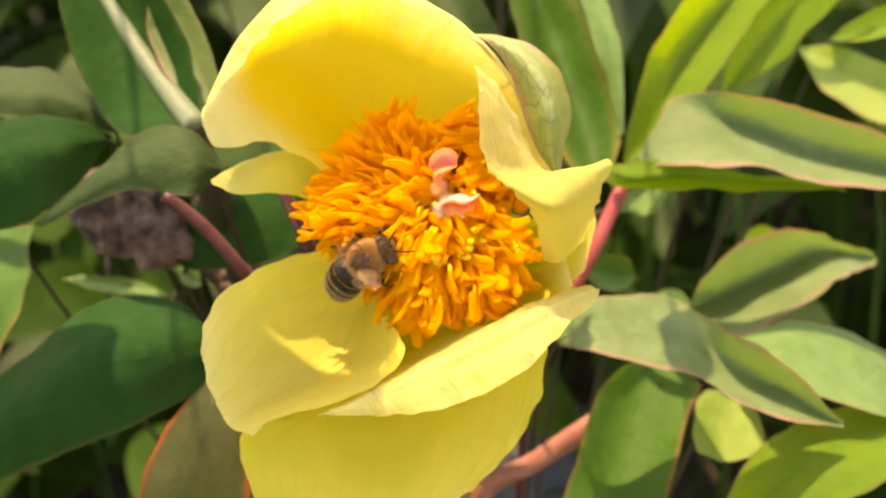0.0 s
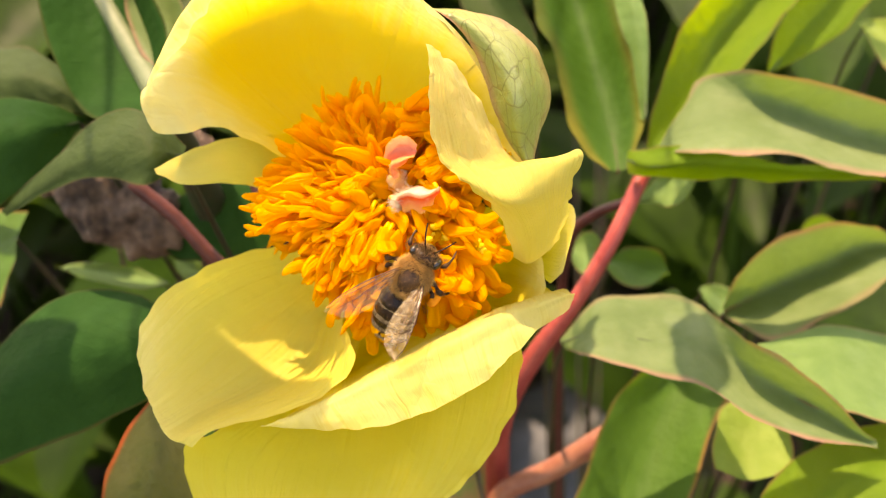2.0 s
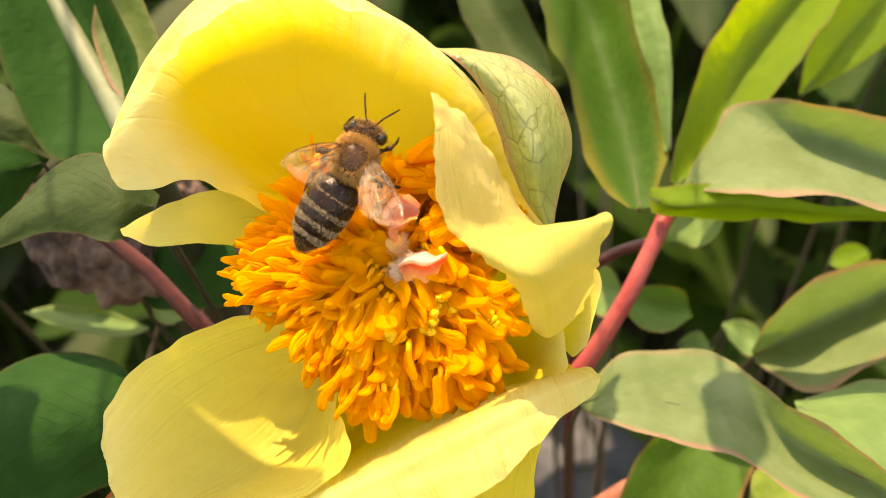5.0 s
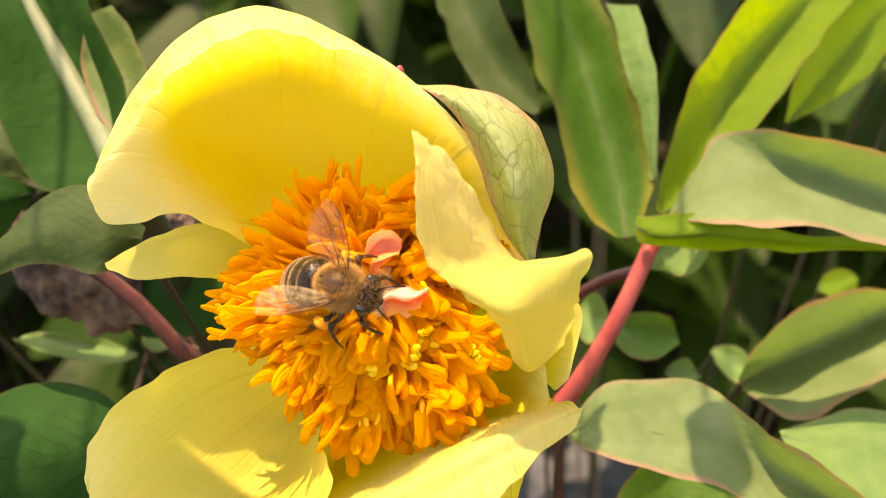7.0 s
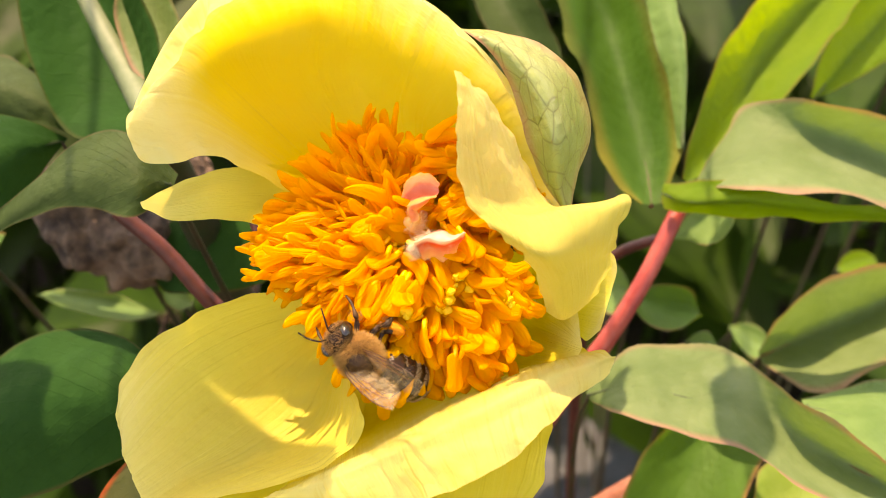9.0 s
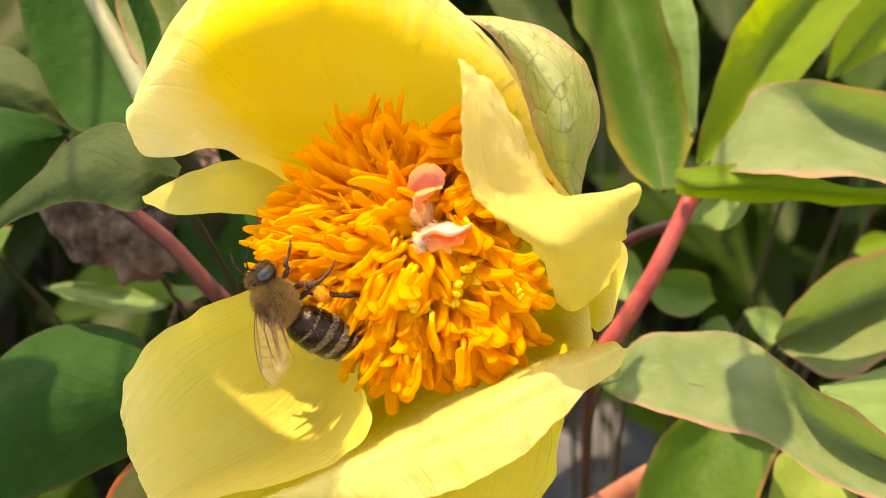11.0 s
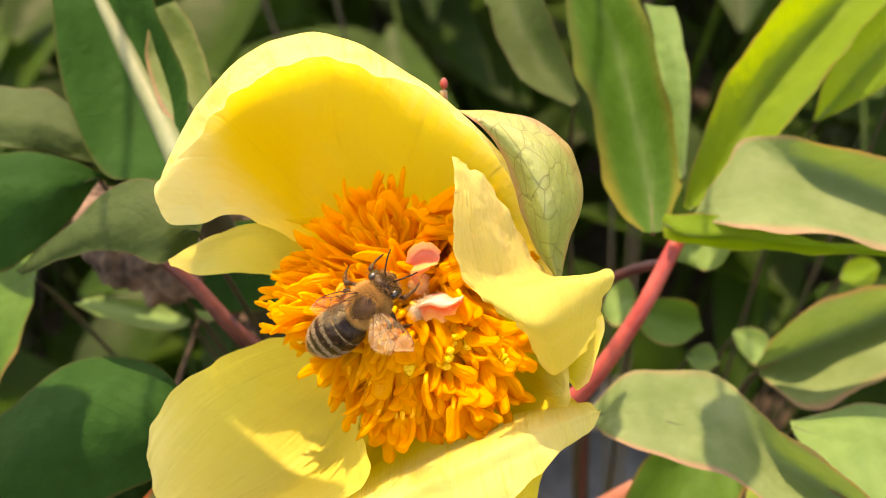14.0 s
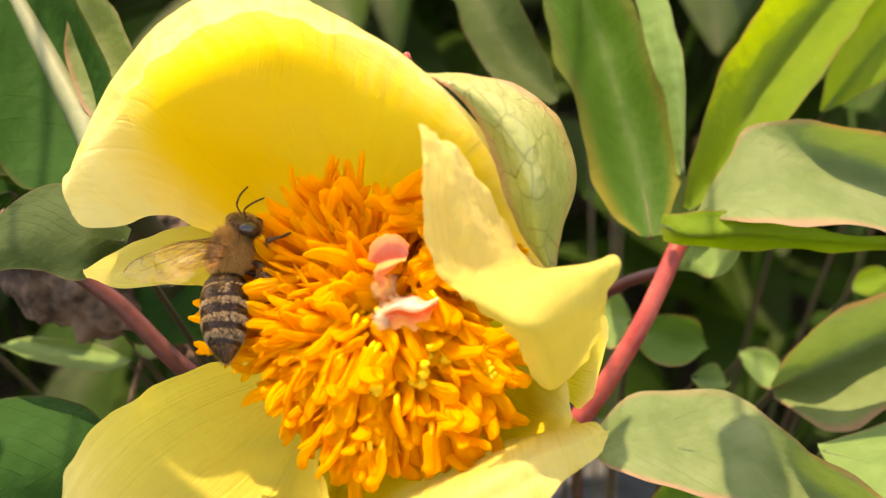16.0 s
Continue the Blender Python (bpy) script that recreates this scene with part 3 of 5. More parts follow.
# ---- the flower ----
def flower():
    root = new("peony_flower")
    root.matrix_world = FLOWER
    tagged(root, "pale yellow peony flower with orange stamens, wide open", "flower")
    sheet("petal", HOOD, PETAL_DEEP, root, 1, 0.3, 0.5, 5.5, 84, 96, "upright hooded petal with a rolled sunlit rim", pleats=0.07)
    sheet("petal", SMALL, PETAL, root, 2, 0.2, 0.4, 7, 30, 20, "small pointed pale petal")
    sheet("petal", LOWL, PETAL, root, 3, 0.3, 0.4, 6, 80, 80, "broad cupped petal lying low", pleats=0.09)
    sheet("petal", FOLD, PETAL_FOLD, root, 4, 0.25, 0.45, 4.5, 80, 90, "petal with its margin folded over", pleats=0.06)
    sheet("petal", BOTTOM, PETAL_LOW, root, 5, 0.3, 0.6, 5, 80, 80, "hanging outer petal with fine veins", pleats=0.08)
    sheet("petal", CURL, PETAL_PALE, root, 6, 0.32, 0.38, 3.4, 110, 70, "curled petal with a pointed corner", pleats=0.05)
    sheet("petal", BACKR, PETAL_LOW, root, 7, 0.2, 0.3, 6, 24, 20, "outer petal half hidden behind others")
    sheet("petal", INNER, PETAL_LOW, root, 8, 0.2, 0.3, 6, 24, 20, "inner petal under the stamens")
    sheet("sepal", SEPAL_ROWS, SEPAL, root, 9, 0.15, 0.12, 5, 44, 30, "glossy veined pale green sepal with a reddish edge")
    # receptacle and stem
    blob("receptacle", (-1.2, -1.8, -12.5), (7.0, 6.6, 4.6), FILAMENT, root, 4, 0.1)
    foot = local((0.012, 0.15, 0.0))
    tube("stem", [(-1.5, -2, -14), (-0.5, -6, -20), (2, -18, -34), np.array((2, -18, -34)) * 0.5 + foot * 0.5 + np.array((4, 0, -8)), foot], [2.4, 2.2, 2.2, 2.8, 3.2], STEM_GREEN, root, 10, "stout stem")
    stamens(root)
    carpels(root)
    return root


def anther_mesh(k, length, width, curl, slender):
    """A two-lobed pod along +z from the origin, in metres."""
    rng = random.Random(k)
    count, sides = 13, 12
    verts, uvs = [], []
    for j in range(count):
        s = j / (count - 1)
        prof = math.sin(math.pi * min(1, 0.10 + 0.82 * s)) ** 0.32 * (0.84 + 0.24 * s)
        if slender:
            prof *= 1.05 - 0.32 * s**1.5
        if j == 0 or j == count - 1:
            prof *= 0.5
        bend = curl * s * s
        for i in range(sides):
            w = 2 * math.pi * i / sides
            groove = 1 - (0.3 + 0.4 * s**3) * max(0, math.cos(w)) ** 4 - (0.16 + 0.4 * s**3) * max(0, -math.cos(w)) ** 4
            lump = 1 + (0.26 if slender else 0.17) * noise.noise(Vector((s * 4.5, math.cos(w) * 1.3 + k * 4.3, math.sin(w) * 1.3 + 7)))
            r = width * prof * groove * lump
            wave = 0.45 * curl * math.sin(s * 4.2 + k) * s
            verts.append((r * math.cos(w) * 0.55 + bend, r * math.sin(w) * (1 + 0.2 * math.sin(5 * s + k)) + wave, length * s))
            uvs.append((i / sides, s))
    faces = grid_faces(count, sides, wrap=True) + [tuple(range(sides))[::-1], tuple((count - 1) * sides + i for i in range(sides))]
    me = bpy.data.meshes.new("anther")
    me.from_pydata([tuple(c * 0.001 for c in v) for v in verts], [], faces)
    layer = me.uv_layers.new(name="UVMap")
    for loop, d in zip(me.loops, layer.data):
        d.uv = uvs[loop.vertex_index]
    me.polygons.foreach_set("use_smooth", [True] * len(me.polygons))
    me.materials.append(ANTHER)
    return me


# how far the stamens reach round their middle, in millimetres by degrees
REACH = [(0, 11), (30, 11), (60, 11.5), (85, 11.2), (99, 14.0), (115, 13.4), (145, 12.6), (160, 12.6), (176, 14.4), (188, 12.9), (197, 10.8), (216, 10.2), (234, 10.6), (256, 12.4), (277, 12.3), (290, 11.8), (306, 13.8), (321, 14.2), (335, 13.2), (360, 11)]


def stamens(root):
    rng = random.Random(11)
    plump = [anther_mesh(k, rng.uniform(2.7, 4.4), rng.uniform(0.62, 0.92), rng.uniform(-1.3, 1.3), False) for k in range(12)]
    thin = [anther_mesh(20 + k, rng.uniform(3.4, 5.6), rng.uniform(0.4, 0.6), rng.uniform(-1.6, 1.6), True) for k in range(11)]
    number = 760
    apart, spare = [], []
    stops, spans = zip(*REACH)
    for k in range(number + 26):
        # evenly spread places, from the heart outwards
        single = k % 8 in (0, 3, 6) and len(apart) < 300
        rho = math.sqrt(0.045 + 0.955 * min(1.0, (k + 0.5) / number)) + rng.uniform(-0.04, 0.03)
        ang = k * 2.399963 + rng.uniform(-0.2, 0.2)
        deg = math.degrees(ang) % 360
        reach = float(np.interp(deg, stops, spans))
        wide = Vector((math.cos(ang), math.sin(ang), 0))
        fall = 3.4 + 2.2 * max(0.0, wide.y) + 1.2 * max(0.0, -wide.x) - 2.0 * max(0.0, -wide.y)
        z = 1.0 - fall * rho**2.1 + rng.uniform(-1.2, 0.7)
        if k % 8 in (2, 7):
            # a lower layer that closes the gaps
            z -= 1.6
        tip = Vector((-2.0, -2.5, 0)).lerp(Vector((-2.4, -2.8, 0)), rho) + wide * (reach * rho) + Vector((0, 0, z))
        if tip.x > 3.6 and tip.y > 2.6:
            continue
        if min((tip.xy - Vector((-0.7, 2.4))).length, (tip.xy - Vector((-1.3, -0.2))).length, (tip.xy - Vector((1.2, -1.4))).length, (tip.xy - Vector((2.4, -1.0))).length, (tip.xy - Vector((0.0, -2.4))).length) < 1.35:
            continue
        heart_way = (tip - Vector((-0.4, 0.4, tip.z))).normalized()
        spread = wide.lerp(heart_way, 0.5)
        loose = 0.5 - 0.32 * rho
        way = (spread + Vector((rng.gauss(0, loose), rng.gauss(0, loose), 0.55 - 0.55 * rho + rng.uniform(-0.25, 0.25)))).normalized()
        # the upper ones lie over to both sides
        if tip.y > 2.5 and rho > 0.4:
            aside = Vector((0.8, 0.5, 0.1)) if tip.x > -2.5 else Vector((-0.8, 0.45, 0.1)) if tip.x < -6 else Vector((-0.1, 1, 0.1))
            way = way.lerp(aside, rng.uniform(0.2, 0.9)).normalized()
        # those beside the curled petal lie over towards the heart
        if tip.x > 0.6 and tip.y > -1.2:
            way = Vector((-0.8 + rng.uniform(-0.2, 0.2), -0.45 + rng.uniform(-0.2, 0.2), 0.25))
            way.normalize()
        # a cluster wedged between the heart and the curled petal
        if k >= number:
            tip = Vector((rng.uniform(-1.6, 2.2), rng.uniform(3.6, 7.2), rng.uniform(-2.2, 0.2)))
            way = Vector((-0.85, rng.uniform(-0.6, 0.1), 0.25)).normalized()
            wide = Vector((0.3, 0.9, 0))
        left = wide.x < -0.3 or (wide.y > 0.5 and wide.x < 0.3)
        mesh = rng.choice(thin if left and rho > 0.42 and rng.random() < 0.9 else plump)
        long = max(v.co.z for v in mesh.vertices) * 1000
        start = tip - way * long
        base = Vector((-1.5, -2, -12)) + wide * (3.0 + 2.0 * rho)
        mid = base.lerp(start, 0.55) + Vector((0, 0, 0.8)) + wide * 0.5
        line = [base, mid, start - way * 0.4, start + way * 0.5]
        turn = way.to_track_quat("Z", "Y").to_matrix().to_4x4() @ pose(0, 0, 0, 0, 0, rng.choice((0, 180)) + rng.gauss(90, 38))
        s = rng.uniform(0.85, 1.15)
        put = Matrix.Translation(start * 0.001) @ turn @ Matrix.Diagonal((s, s, s, 1))
        if not single:
            spare.append((line, mesh, put))
            continue
        stamen = tube("stamen", line, [0.3, 0.28, 0.24, 0.22], FILAMENT, root, 5, count=8)
        apart.append(stamen)
        anther = new("anther", mesh)
        anther.parent = stamen
        anther.matrix_local = put
        low_heart = (tip - Vector((1.5, -5.0, 0))).length < 5.5 and tip.z > -3.0
        if low_heart and rng.random() < 0.4:
            roots = [np.array(start + way * (long * s + 0.02)) + np.array([rng.gauss(0, 0.24) for _ in range(3)]) for _ in range(4)]
            vs, fs = [], []
            for q, rt in enumerate(roots):
                v, f = blob_data(rt, (0.42, 0.36, 0.3), q, 0.6, 10, 8)
                fs += [tuple(i + len(vs) for i in face) for face in f]
                vs += list(v)
            link_mesh("pollen", np.array(vs) * 0.001, fs, POLLEN, stamen, label="bright yellow pollen on an open anther")
    # the rest of the tuft, too dense to tell apart
    verts, faces, pods, pod_faces, pod_uvs = [], [], [], [], []
    for line, mesh, put in spare:
        v, f = tube_data([np.array(p[:]) for p in line], [0.3, 0.28, 0.24, 0.22], 5, 8)
        faces += [tuple(i + len(verts) for i in q) for q in f]
        verts += list(v * 0.001)
        uv = {loop.vertex_index: mesh.uv_layers[0].data[loop.index].uv[:] for loop in mesh.loops}
        pod_faces += [tuple(i + len(pods) for i in q.vertices) for q in mesh.polygons]
        pod_uvs += [uv[i] for i in range(len(mesh.vertices))]
        pods += [put @ v.co for v in mesh.vertices]
    tuft = link_mesh("filament_tuft", verts, faces, FILAMENT, root)
    tagged(tuft, kind="stuff")
    tagged(link_mesh("anther_tuft", pods, pod_faces, ANTHER, tuft, pod_uvs), kind="stuff")


def carpels(root):
    upper = [
        [(-2.1, 2.1, 1.0), (-2.0, 1.9, 0.7), (-1.8, 1.7, 0.8), (-1.6, 1.5, 1.2)],
        [(-1.7, 3.5, 1.4), (-1.5, 2.9, 0.3), (-1.3, 2.3, 0.5), (-1.1, 1.8, 1.6)],
        [(-0.8, 4.15, 1.8), (-0.7, 3.4, 0.3), (-0.5, 2.6, 0.6), (-0.4, 2.0, 2.0)],
        [(0.2, 4.2, 1.9), (0.2, 3.4, 0.4), (0.25, 2.7, 0.8), (0.3, 2.1, 2.1)],
        [(1.0, 3.4, 1.7), (0.95, 3.0, 1.0), (0.9, 2.7, 1.1), (0.8, 2.4, 1.9)],
    ]
    # the strip that rolls out below the upper flap
    strip = [
        [(0.75, 2.5, 1.9), (0.3, 2.15, 2.2), (0.1, 1.9, 1.6)],
        [(-0.3, 2.15, 1.9), (-0.5, 1.8, 2.3), (-0.5, 1.4, 1.6)],
        [(-1.2, 1.95, 1.4), (-1.25, 1.5, 1.9), (-0.8, 1.2, 1.5)],
        [(-1.5, 1.2, 1.1), (-1.25, 1.0, 1.6), (-0.6, 1.0, 1.4)],
        [(-1.3, 0.4, 0.8), (-1.0, 0.35, 1.2), (-0.6, 0.5, 1.2)],
    ]
    lower = []
    for x, top, rim in ((-0.75, -1.45, -1.75), (0.1, -0.75, -1.4), (1.25, -0.3, -1.65), (2.2, -0.75, -1.45), (3.1, -0.6, -0.85)):
        lower.append([(x, top + 0.1, 0.4), (x, top * 0.7 + rim * 0.3 + 0.2, 1.8), (x, rim + 0.4, 2.3), (x, rim + 0.02, 1.7), (x * 0.8 + 0.2, rim - 0.45, 1.45), (x * 0.7 + 0.3, rim - 1.2, 1.15)])
    for c, size, way, flaps, k in (((-1.1, 0.3, -2.1), (1.25, 1.35, 3.1), (0.05, 0.1, 0.95), ((upper, STIGMA_UP), (strip, STIGMA_FOLD)), 0), ((0.85, -2.0, -2.2), (1.55, 1.35, 3.4), (0.1, 0.1, 0.95), ((lower, STIGMA_LOW),), 1)):
        way = Vector(way).normalized()
        turn = way.to_track_quat("Z", "Y").to_matrix()
        body = blob("carpel", np.array(c), size, CARPEL, root, k, 0.15, 18, 14, "downy cream and orange carpel", turn)
        rng = np.random.default_rng(5 + k)
        dirs = rng.normal(0, 1, (2400, 3))
        dirs /= np.linalg.norm(dirs, axis=1, keepdims=True)
        tm = np.array(turn)
        nrm = dirs / np.array(size)
        nrm /= np.linalg.norm(nrm, axis=1, keepdims=True)
        hairs("down", (dirs * np.array(size) * 0.97) @ tm.T + np.array(c), nrm @ tm.T, 0.4, 0.011, FUZZ, body, "white down")
        for n, (rows, stuff) in enumerate(flaps):
            flap = sheet("stigma", rows, stuff, body, 30 + k + 5 * n, 0.1, 0.14, 0.8, 40, 34, "curled pink stigma flap, redder inside")
        # longer down along one side of the flap
        if k:
            along = rng.uniform(0, 1, (420, 1))
            roots = np.array((0.6, -0.75, 1.7)) * (1 - along) + np.array((-0.35, -2.6, 0.7)) * along + np.array((-0.85, 0.1, 0.2)) * np.sin(along * 3.1)
            roots = roots + rng.normal(0, 0.16, (420, 3))
            hairs("down", roots, np.array((-0.75, 0.12, 0.55)) + rng.normal(0, 0.35, (420, 3)), 0.8, 0.016, FUZZ, flap, "long white down")


CROWN = local((0.02, 0.17, 0.0))


def leaf(rows, material, label, seed, rib=0.27, stalk=True, ripple=0.7, via=None, rib_material=None):
    """A leaflet as one thing: the blade, its midrib and the stalk that carries it."""
    rows = [[np.array(p) for p in r] for r in rows]
    hub = np.array((0, -10, -45))
    if via is None and np.linalg.norm(rows[-1][1] - hub) < np.linalg.norm(rows[0][1] - hub):
        rows = rows[::-1]
    base = rows[0][len(rows[0]) // 2]
    root = new("peony_leaf")
    root.matrix_world = FLOWER @ Matrix.Translation(Vector(base) * 0.001)
    tagged(root, label, "leaf", "peony leaves")
    g = surface(rows, 34, 22)
    sheet("blade", rows, material, root, seed, ripple, ripple * 1.0, 13, 34, 22, origin=base)
    centre = rippled(g, seed, ripple, ripple * 1.0, 13)[:, 11]
    n = normals_of(g)[:, 11]
    n *= np.sign(n[:, 2:3] + 1e-6)
    tube("midrib", (centre - n * rib * (0.15 if rib > 0.5 else 0.95 if material in (LEAF_SHADED, LEAF_DULL) else 0.85))[::3], [rib, rib * 0.7, rib * 0.25], rib_material or (RIB_DEEP if material in (LEAF_SHADED, LEAF_DULL) else RIB_SOFT), root, 6, origin=base, count=30)
    if stalk:
        away = base - rows[1][len(rows[1]) // 2]
        away = away / np.linalg.norm(away)
        bend = base + DOWN * 8 + np.array((0, 0, -8))
        low = base * 0.4 + CROWN * 0.6 + np.array((0, 0, -14)) if via is None else np.array(via)
        if via is not None:
            # a tall shoot that arches over from behind, for the unseen shading leaves
            bend = base + np.array((-0.23, 0.9, 0.3)) * 45
        tube("petiole", [base - away * 0.5, bend, low, CROWN + np.array((seed % 5 - 2, 0, seed % 3)) * 4], [rib * 0.7, rib * 1.3, rib * 1.8, rib * 2.2], STEM_DEEP, root, 8, origin=base, count=24)
    return root


def foliage(name, count, seed, box, size, label, lift, keep):
    """Leaves too many to count, standing up from the ground, as one mesh."""
    rng = random.Random(seed)
    verts, faces = [], []
    for _ in range(count):
        x, y = rng.uniform(*box[0]), rng.uniform(*box[1])
        z = rng.uniform(*lift) * (min(1.0, 0.45 + (y - 0.22) * 1.8) if x < 0.0 else 1.0)
        ln = rng.uniform(*size)
        wd = ln * rng.uniform(0.32, 0.5)
        yaw, rise = rng.uniform(0, 2 * math.pi), rng.uniform(-0.3, 0.9)
        fw = Vector((math.cos(yaw) * math.cos(rise), math.sin(yaw) * math.cos(rise), math.sin(rise)))
        side = fw.cross(Vector((rng.uniform(-0.4, 0.4), rng.uniform(-0.4, 0.4), 1))).normalized()
        up = side.cross(fw)
        if not keep(x, y):
            continue
        start, k = Vector((x, y, z)), len(verts)
        for j in range(8):
            s = j / 7
            w = wd * 0.5 * math.sin(math.pi * (0.04 + 0.93 * s) ** 0.85)
            c = start + fw * ln * s - up * ln * 0.25 * s * s
            for q in (-1, -0.5, 0, 0.5, 1):
                verts.append(c + side * w * q + up * abs(q) * w * 0.35)
        faces += [tuple(i + k for i in f) for f in grid_faces(8, 5)]
        # its stalk
        k = len(verts)
        stalk = [start, start - fw * ln * 0.35 - Vector((0, 0, 0.02)), Vector((x - fw.x * ln, y - fw.y * ln, 0.0))]
        v, f = tube_data([np.array(p[:]) for p in stalk], [0.0008, 0.0011, 0.0014], 4, 6)
        verts += list(v)
        faces += [tuple(i + k for i in q) for q in f]
    ob = link_mesh(name, verts, faces, FOLIAGE)
    return tagged(ob, label, "foliage", kind="stuff")


# ---- the bee ----
WAIST = np.array((0.0, -1.65, -0.3))


def bee():
    """A honey bee; +y is ahead, +z its back; the origin lies in the thorax. Millimetres."""
    root = new("honey_bee")
    tagged(root, "brown furry honey bee with orange pollen on its hind legs", "bee")
    rng = np.random.default_rng(3)

    def skin(centre, size, count, cut=None):
        d = rng.normal(0, 1, (count, 3))
        d /= np.linalg.norm(d, axis=1, keepdims=True)
        if cut is not None:
            d = d[cut(d)]
        size = np.array(size)
        nrm = d / size
        nrm /= np.linalg.norm(nrm, axis=1, keepdims=True)
        return d * size + np.array(centre), nrm

    def laid(pair, back):
        return pair[0], pair[1] + np.array((0, -back, 0))

    thorax = blob("thorax", (0, 0, 0), (1.56, 1.82, 1.5), CHITIN_TAN, root, 1, 0.05, 24, 16)
    blob("scutellum", (0, -1.25, 0.82), (0.95, 0.42, 0.4), CHITIN, thorax, 6, 0.05, 14, 8, "dark ridge at the back of the thorax")
    hairs("fur", *laid(skin((0, 0, 0), (1.52, 1.78, 1.46), 10500, lambda d: (d[:, 2] < 0.78) | (np.abs(d[:, 1]) > 0.6)), 0.35), 0.62, 0.017, FUR_PALE, thorax, "tawny thorax fur", 4, 0.5)
    hairs("fur", *laid(skin((0, 0, 0), (1.54, 1.8, 1.48), 3000, lambda d: (d[:, 2] > 0.3) & (d[:, 0] ** 2 + (d[:, 1] - 0.05) ** 2 > rng.uniform(0.0, 0.3, len(d)))), 0.6), 0.24, 0.015, FUR, thorax, "short brown fur on the back", 5, 0.5)
    head = blob("head", (0, 2.25, -0.4), (1.5, 0.82, 1.25), CHITIN, root, 2, 0.05, 20, 14)
    hairs("fur", *skin((0, 2.25, -0.4), (1.4, 0.78, 1.2), 2200, lambda d: np.abs(d[:, 0]) < 0.75), 0.38, 0.014, FUR, head, "short face fur", 6, 0.5)
    for s in (-1, 1):
        blob("eye", (s * 1.2, 2.3, -0.28), (0.46, 0.56, 0.92), EYE, head, 3, 0, 16, 12, "glossy black compound eye")
        tube("antenna", [(s * 0.35, 2.95, -0.1), (s * 0.6, 3.35, 0.35), (s * 0.72, 3.6, 0.45), (s * 1.15, 4.3, 0.2), (s * 1.5, 4.95, -0.35)], [0.06, 0.06, 0.075, 0.075, 0.065], CHITIN, root, 8)
    blob("mandible", (0, 2.75, -1.3), (0.45, 0.4, 0.5), CHITIN, head, 4, 0.1, 10, 8)
    blob("waist", (0, -1.75, -0.3), (0.6, 0.5, 0.55), CHITIN, root, 5, 0, 10, 8)
    # the abdomen swings at the waist; six overlapping rings, the hinder ones banded with pale felt
    length = 7.2
    stops, spans = (0.0, 0.05, 0.14, 0.3, 0.45, 0.6, 0.74, 0.86, 0.95, 1.0), (0.35, 0.68, 0.9, 1.0, 1.0, 0.93, 0.77, 0.53, 0.27, 0.04)

    def half(s):
        return 2.02 * float(np.interp(min(1.0, max(0.0, s)), stops, spans))

    def place(s, w, out=0.0):
        r = half(s) + out
        return (r * math.cos(w), -length * s, 0.84 * r * math.sin(w) - 0.5 * s * s)

    verts = [place(j / 15, 2 * math.pi * i / 16, -0.12) for j in range(16) for i in range(16)]
    abdomen = link_mesh("abdomen", np.array(verts) * 0.001, grid_faces(16, 16, wrap=True) + [tuple(range(16))[::-1], tuple(240 + i for i in range(16))], CHITIN, root, label="dark abdomen banded with pale felt")
    bounds = [0.0, 0.2, 0.37, 0.54, 0.7, 0.85, 1.0]
    for k in range(6):
        s0, s1 = max(0.0, bounds[k] - 0.015), min(1.0, bounds[k + 1] + 0.015)
        sides, count, verts = 28, 9, []
        for j in range(count):
            q = j / (count - 1)
            s = s0 + (s1 - s0) * q
            step = 0.05 * math.sin(math.pi * min(1.0, q * 0.62 + 0.02)) - (0.09 if j == 0 and k else 0.0) - (0.07 if j == count - 1 else 0.0)
            verts += [place(s, 2 * math.pi * i / sides, step) for i in range(sides)]
        faces = grid_faces(count, sides, wrap=True) + [tuple(range(sides))[::-1], tuple((count - 1) * sides + i for i in range(sides))]
        link_mesh("abdomen_ring", np.array(verts) * 0.001, faces, CHITIN, abdomen, label="glossy blackish abdomen ring")
        thin_roots, thin_ways, roots, ways = [], [], [], []
        for _ in range(150 if k < 5 else 420):
            w, s = rng.uniform(0, 2 * math.pi), rng.uniform(s0, s1)
            thin_roots.append(place(s, w, 0.02))
            thin_ways.append((0.5 * math.cos(w), -0.85, 0.5 * math.sin(w)))
        hairs("fine_hair", thin_roots, thin_ways, 0.3, 0.009, FUR, abdomen, "sparse brown hair", 40 + k, 0.3)
        if k < 1 or k > 4:
            continue
        share = (0.1, 0.32, 0.4, 0.44)[k - 1]
        for _ in range((260, 1250, 1450, 1200)[k - 1]):
            w = rng.uniform(0, 2 * math.pi)
            # the felt is wider at the flanks than along the middle of the back
            s = s0 + 0.012 + (s1 - s0) * share * (0.75 + 0.5 * abs(math.cos(w))) * rng.uniform(0.0, 1.0) ** 1.1
            roots.append(place(s, w, 0.015))
            ways.append((0.22 * math.cos(w), -0.95, 0.22 * math.sin(w)))
        hairs("felt_band", roots, ways, 0.2, 0.016, FELT, abdomen, "pale hair band", 8 + k, 0.22)
    abdomen.location = Vector(WAIST) * 0.001

    # legs: thigh, shin and foot swell between thin joints
    def leg(points, radii, s, label=""):
        return tube("leg", [(s * x, y, z) for x, y, z in points], radii, LEG, root, 8, label, count=34)

